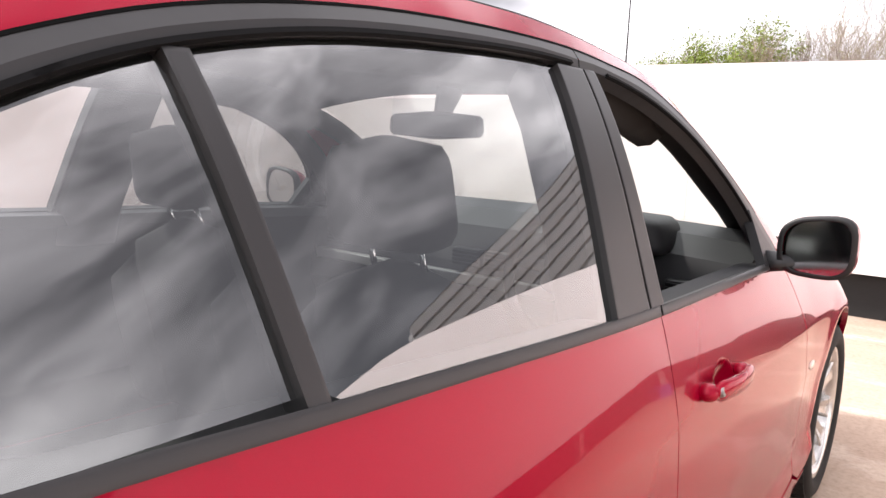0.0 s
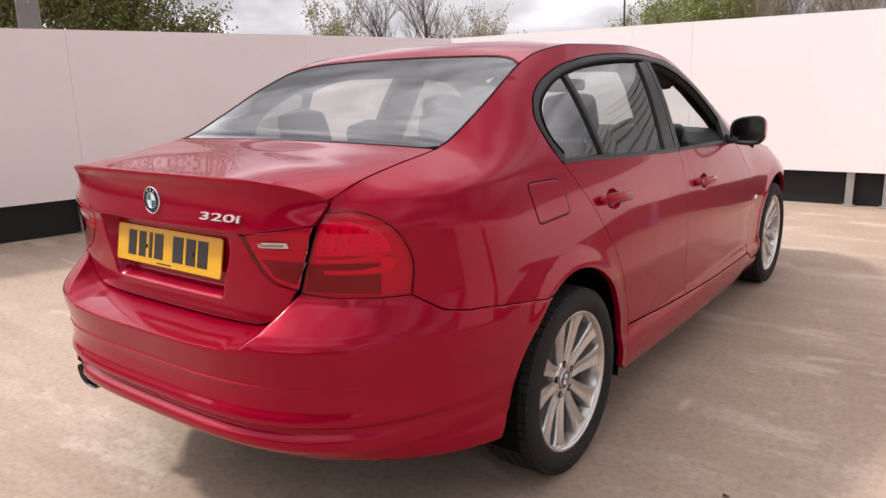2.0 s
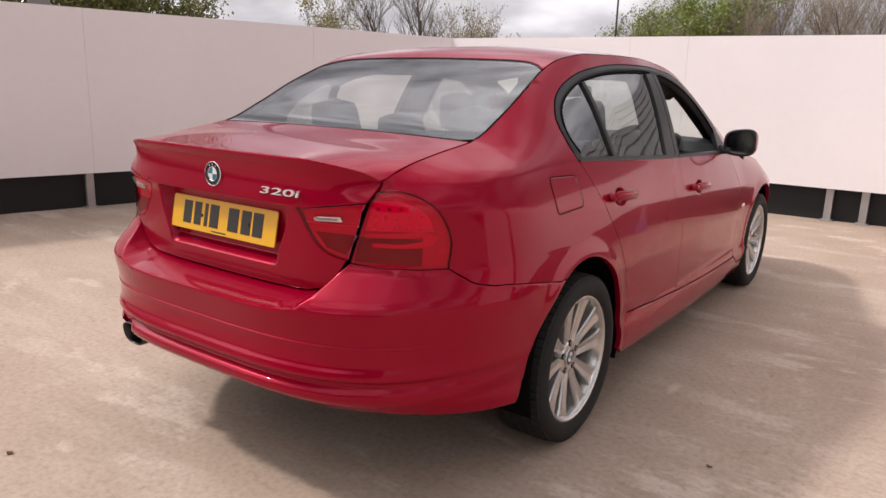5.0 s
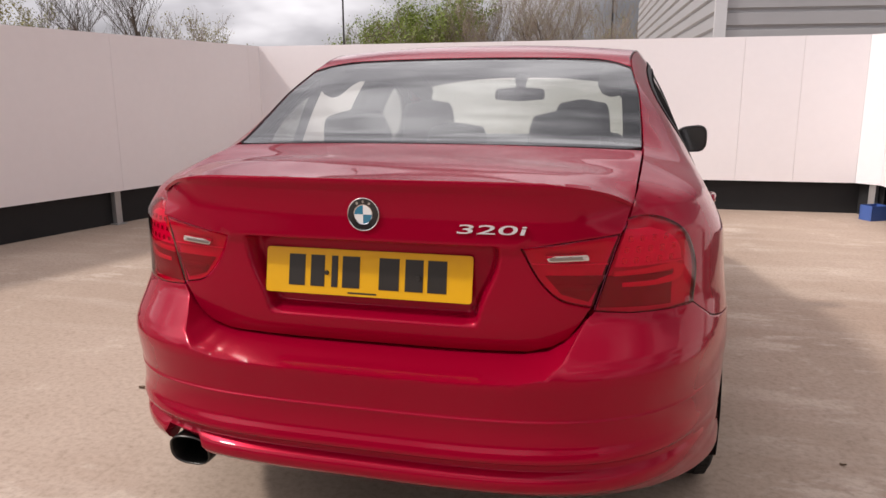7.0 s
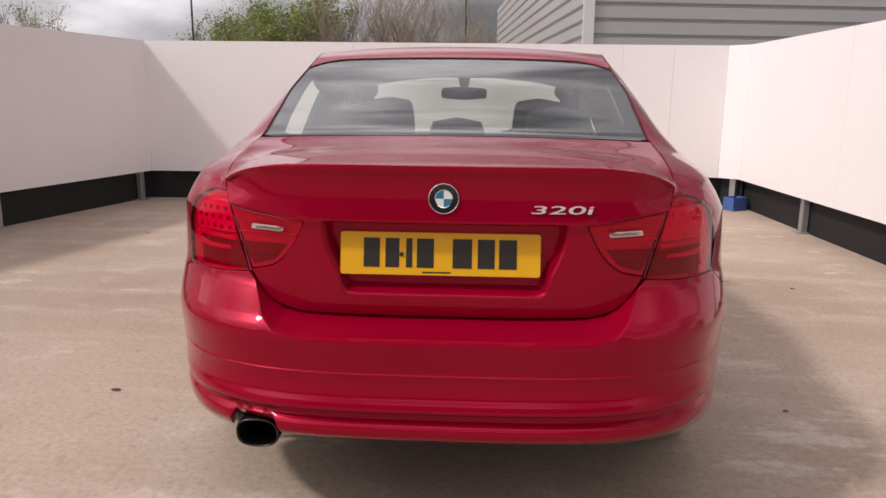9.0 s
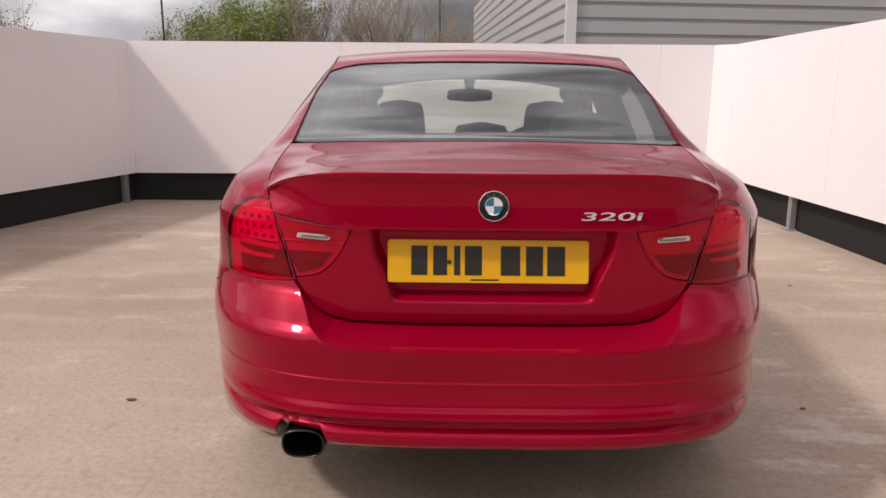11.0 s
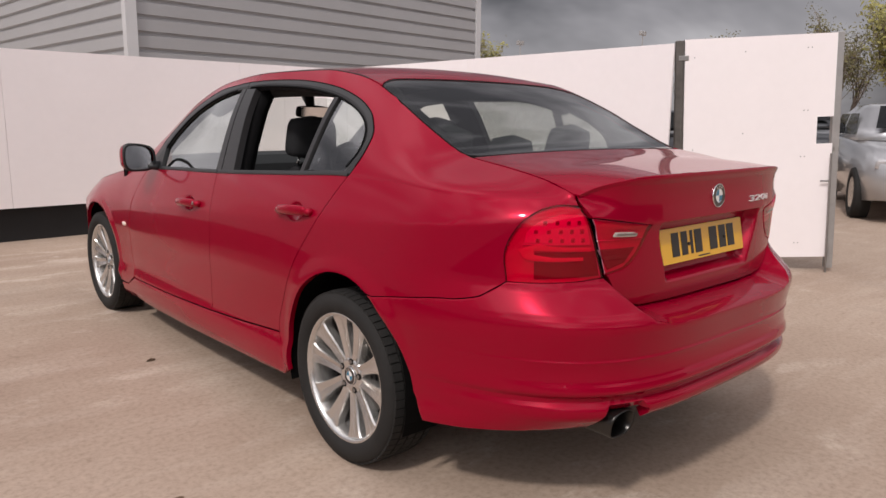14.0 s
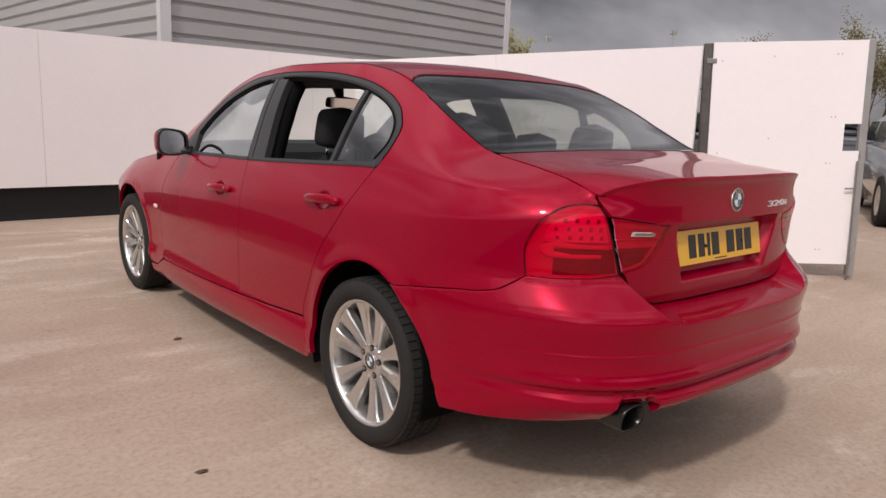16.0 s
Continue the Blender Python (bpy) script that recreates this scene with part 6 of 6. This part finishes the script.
tree("bare_tree", *bearing(-36.9, 50), 9.6, 0.7, None, 0, 4, 13, "bare grey-brown tree behind the hoarding", 0.14, wood=BARK, stems=2, lean=0.6, up=0.25)
tree("budding_bush", *bearing(-33.9, 50), 6.3, 1.0, LEAF_Y, 1300, 3, 14, "wide bush in yellow-green bud behind the hoarding", 0.07, 0.13, stems=4, lean=1.2, up=0.2)
tree("budding_bush", *bearing(-31.4, 52), 5.7, 1.0, LEAF_Y, 1200, 3, 15, "wide bush in yellow-green bud behind the hoarding", 0.07, 0.13, stems=4, lean=1.4, up=0.12)
tree("green_bush", *bearing(-21.2, 60), 7.4, 0.9, LEAF_G, 3200, 3, 21, "leafy green bush behind the hoarding", 0.08, 0.18, stems=5, lean=1.2, up=0.35)
tree("green_bush", *bearing(-18.8, 60), 8.8, 0.9, LEAF_G, 3800, 3, 22, "leafy green bush behind the hoarding", 0.08, 0.18, stems=5, lean=1.1, up=0.4)
tree("green_bush", *bearing(-15.4, 59), 8.8, 0.9, LEAF_G, 12000, 3, 23, "dense leafy green bush behind the hoarding", 0.08, 0.20, stems=7, lean=1.2, up=0.5)
for k, deg in enumerate((-12.8, -10.0, -7.2, -4.4, -1.8)):
    tree("bare_bush", *bearing(deg, 58 + 2 * (k % 2)), (8.6, 10.0, 10.6, 9.8, 7.6)[k], 0.9, LEAF_Y, 700, 4, 30 + k, "tall pale leafless bush behind the hoarding", 0.08, 0.12, stems=4, lean=0.9, up=0.35)
tree("far_tree", *bearing(43.5, 45, (-1.2, -1.4)), 7.4, 0.9, LEAF_Y, 3500, 3, 41, "small far tree beside the building", 0.12, 0.2, stems=2)
tree("far_tree", *bearing(69.5, 40, (-2.3, -1.0)), 7.3, 0.8, LEAF_B, 3500, 3, 42, "far brownish tree over the gate", 0.12, 0.15, stems=2)
tree("far_tree", *bearing(61.5, 40, (-2.3, -1.0)), 4.6, 1.0, LEAF_B, 5000, 3, 45, "far low brownish tree behind the parked cars", 0.08, 0.18, stems=4)
tree("far_tree", *bearing(73.5, 34, (-2.3, -1.0)), 7.0, 0.9, LEAF_Y, 6000, 3, 43, "far budding tree past the gate", 0.12, 0.22, stems=3)
tree("far_tree", *bearing(77.0, 34, (-2.3, -1.0)), 6.6, 0.9, LEAF_D, 6000, 3, 44, "far green tree past the gate", 0.12, 0.22, stems=3)

POST_WOOD = mat("weathered_post", (0.20, 0.185, 0.18), rough=0.85, vary=0.2, scale=4, fine=0.1, fine_scale=30)
px_, py_ = bearing(-64.3, 11.0, (1.98, -1.285))
pole = thing("tall_post", "thick weathered grey post rising behind the hoarding", "post", Matrix.Translation((px_, py_, 0)) @ Matrix.Rotation(radians(62), 4, 'Z'))
bm = bmesh.new()
box(bm, (-0.125, -0.125, 0), (0.125, 0.125, 5.66), None, 0.02)
part("shaft", bm, POST_WOOD, pole)
for z in (2.4, 3.0, 3.6):
    bm = bmesh.new()
    bmesh.ops.create_cone(bm, cap_ends=True, segments=10, radius1=0.022, radius2=0.018, depth=0.03, matrix=Matrix.Translation((0.02, -0.13, z)) @ Matrix.Rotation(math.pi / 2, 4, 'X'))
    part("bolt", bm, STEEL, pole)
DARKPOLE = mat("dark_lamp_post", (0.05, 0.05, 0.055), rough=0.6, vary=0.1, scale=2)
for deg, h, eye, dist in ((-22.2, 17.0, (1.0, -1.4), 60), (-1.4, 17.0, (0.3, -1.6), 60)):
    x, y = bearing(deg, dist, eye)
    lp_ = thing("street_lamp", "slim dark street lamp behind the trees", "street lamp", Matrix.Translation((x, y, 0)))
    bm = bmesh.new()
    tube(bm, [(0, 0, 0), (0, 0, h)], [0.09, 0.06], 8)
    part("pole", bm, DARKPOLE, lp_, smooth=True)
    bm = bmesh.new()
    box(bm, (-0.15, -0.9, h - 0.05), (0.15, 0.1, h + 0.06), None, 0.03)
    part("lamp_head", bm, DARKPOLE, lp_)
for deg, h in ((47.4, 7.0), (56.4, 7.6)):
    x, y = bearing(deg, 58, (-2.3, -1.07))
    fl = thing("floodlight_mast", "slim mast with two floodlights far off", "floodlight", Matrix.Translation((x, y, 0)))
    bm = bmesh.new()
    tube(bm, [(0, 0, 0), (0, 0, h)], [0.07, 0.04], 6)
    part("pole", bm, GALV, fl)
    for s in (-1, 1):
        bm = bmesh.new()
        box(bm, (s * 0.22 - 0.12, -0.1, h - 0.16), (s * 0.22 + 0.12, 0.1, h + 0.16), None, 0.03)
        part("floodlight", bm, GALV, fl)


def parked_car(x, y, turn, paint, label, tall=0.0):
    """A small car seen far off: body, cabin, windows, lamps and wheels. It faces +y before turning."""
    root = thing("parked_car", label, "car", pose(x, y, 0, 0, 0, turn), group="cars parked outside the gate")
    b = bmesh.new()
    rows = []
    for yy, w, z0, z1 in ((-2.1, 0.62, 0.42, 0.78), (-2.0, 0.80, 0.28, 0.92 + tall), (-1.3, 0.88, 0.24, 0.98 + tall), (0.0, 0.89, 0.22, 0.96 + tall), (0.9, 0.88, 0.24, 0.93 + tall), (1.7, 0.85, 0.26, 0.86 + tall), (2.05, 0.74, 0.30, 0.74 + tall), (2.16, 0.55, 0.42, 0.62 + tall)):
        rows.append([(-w * 0.94, yy, z0), (-w, yy, (z0 + z1) / 2), (-w * 0.97, yy, z1 - 0.05), (-w * 0.80, yy, z1), (w * 0.80, yy, z1), (w * 0.97, yy, z1 - 0.05), (w, yy, (z0 + z1) / 2), (w * 0.94, yy, z0)])
    loft(b, rows)
    part("body", b, paint, root, smooth=True)
    b = bmesh.new()
    rows = []
    zb = 0.93 + tall
    for t, yy0, yy1, w in ((0.0, -1.75, 1.05, 0.80), (0.35, -1.52, 0.72, 0.74), (0.75, -1.22, 0.34, 0.66), (0.95, -0.98, 0.12, 0.58), (1.0, -0.75, -0.1, 0.48)):
        z = zb + 0.50 * t
        rows.append([(-w, yy0 + 0.1, z), (-w * 0.6, yy0, z), (w * 0.6, yy0, z), (w, yy0 + 0.1, z), (w, yy1 - 0.12, z), (w * 0.6, yy1, z), (-w * 0.6, yy1, z), (-w, yy1 - 0.12, z)])
    loft(b, rows)
    part("cabin", b, paint, root, smooth=True)
    dark = DARK_PANE
    for pts in ([(-0.60, 0.80, zb + 0.10), (0.60, 0.80, zb + 0.10), (0.50, 0.36, zb + 0.40), (-0.50, 0.36, zb + 0.40)],
                [(-0.60, -1.62, zb + 0.10), (0.60, -1.62, zb + 0.10), (0.50, -1.22, zb + 0.40), (-0.50, -1.22, zb + 0.40)]):
        b = bmesh.new()
        d = Vector((0, 0.11 if pts[0][1] > 0 else -0.10, 0.06))
        b.faces.new([b.verts.new(Vector(p) + d) for p in pts])
        bmesh.ops.solidify(b, geom=b.faces[:], thickness=0.03)
        part("window", b, dark, root)
    for s in (-1, 1):
        for y0, y1 in ((-1.35, -0.45), (-0.38, 0.62)):
            b = bmesh.new()
            b.faces.new([b.verts.new(p) for p in ((s * 0.795, y0, zb + 0.07), (s * 0.795, y1, zb + 0.07), (s * 0.715, y1 - 0.30 * (y1 > 0), zb + 0.36), (s * 0.715, y0 + 0.14 * (y0 < -1), zb + 0.36))])
            bmesh.ops.solidify(b, geom=b.faces[:], thickness=0.03)
            part("window", b, dark, root)
        b = bmesh.new()
        pad(b, pose(s * 0.60, 2.02, 0.60 + tall, 0, 0, s * -18), 0.34, 0.14, 0.14, 0.9, 14)
        part("headlamp", b, CLEAR_LENS, root, smooth=True)
        for yy in (-1.32, 1.32):
            b = bmesh.new()
            lathe(b, [(0.0, 0.05), (0.20, 0.07), (0.24, 0.10), (0.31, 0.10), (0.33, 0.06), (0.33, -0.10), (0.0, -0.10)], "X", 24, pose(s * 0.79, yy, 0.33) @ Matrix.Diagonal((s, 1, 1, 1)))
            bmesh.ops.recalc_face_normals(b, faces=b.faces[:])
            wh = part("wheel", b, RUBBER, root, smooth=True)
            b = bmesh.new()
            lathe(b, [(0.0, 0.08), (0.20, 0.092)], "X", 24, pose(s * 0.79, yy, 0.33) @ Matrix.Diagonal((s, 1, 1, 1)))
            part("rim", b, ALLOY, wh)
    b = bmesh.new()
    box(b, (-0.42, 2.08, 0.50 + tall), (0.42, 2.17, 0.64 + tall), None, 0.02)
    part("grille", b, DARK, root)


DARK_PANE = mat("dark_window", (0.015, 0.017, 0.018), rough=0.05, coat=0.5)
P_SILVER = mat("silver_paint", (0.45, 0.45, 0.46), rough=0.3, metal=0.5, coat=1.0, vary=0.04, scale=2)
P_DARK = mat("dark_grey_paint", (0.03, 0.032, 0.036), rough=0.3, metal=0.3, coat=1.0, vary=0.04, scale=2)
P_BLACK = mat("black_paint", (0.012, 0.012, 0.014), rough=0.3, coat=1.0, vary=0.04, scale=2)
parked_car(9.6, 2.3, 118, P_SILVER, "silver car parked outside the gate", 0.06)
parked_car(14.6, 6.0, 118, P_DARK, "dark grey car parked outside the gate", 0.16)
parked_car(11.4, 6.9, 118, P_BLACK, "black car parked outside the gate")
parked_car(17.2, 8.6, 118, P_SILVER, "silver car parked outside the gate")

# dead leaves on the concrete
LITTER = mat("dead_leaf", (0.20, 0.13, 0.08), rough=0.9, vary=0.3, scale=30)
for k, (x, y, r) in enumerate(((-1.005, 2.545, 0.035), (-1.44, 1.11, 0.030), (-2.9, 4.6, 0.03), (1.35, 1.1, 0.018), (-0.6, -0.35, 0.02), (2.2, 3.1, 0.02))):
    rng, r = random.Random(60 + k), r * 0.75
    bm = bmesh.new()
    n = 9
    rimv = [bm.verts.new((x + r * rng.uniform(0.7, 1.2) * math.cos(2 * math.pi * i / n), y + 0.7 * r * rng.uniform(0.7, 1.2) * math.sin(2 * math.pi * i / n), 0.002 + rng.uniform(0, 0.005))) for i in range(n)]
    cvx = bm.verts.new((x, y, 0.006))
    for i in range(n):
        bm.faces.new((rimv[i], rimv[(i + 1) % n], cvx))
    bmesh.ops.solidify(bm, geom=bm.faces[:], thickness=0.002)
    tagged(part("dead_leaf", bm, LITTER), "small curled brown dead leaf on the concrete", "leaf", group="leaves on the concrete")
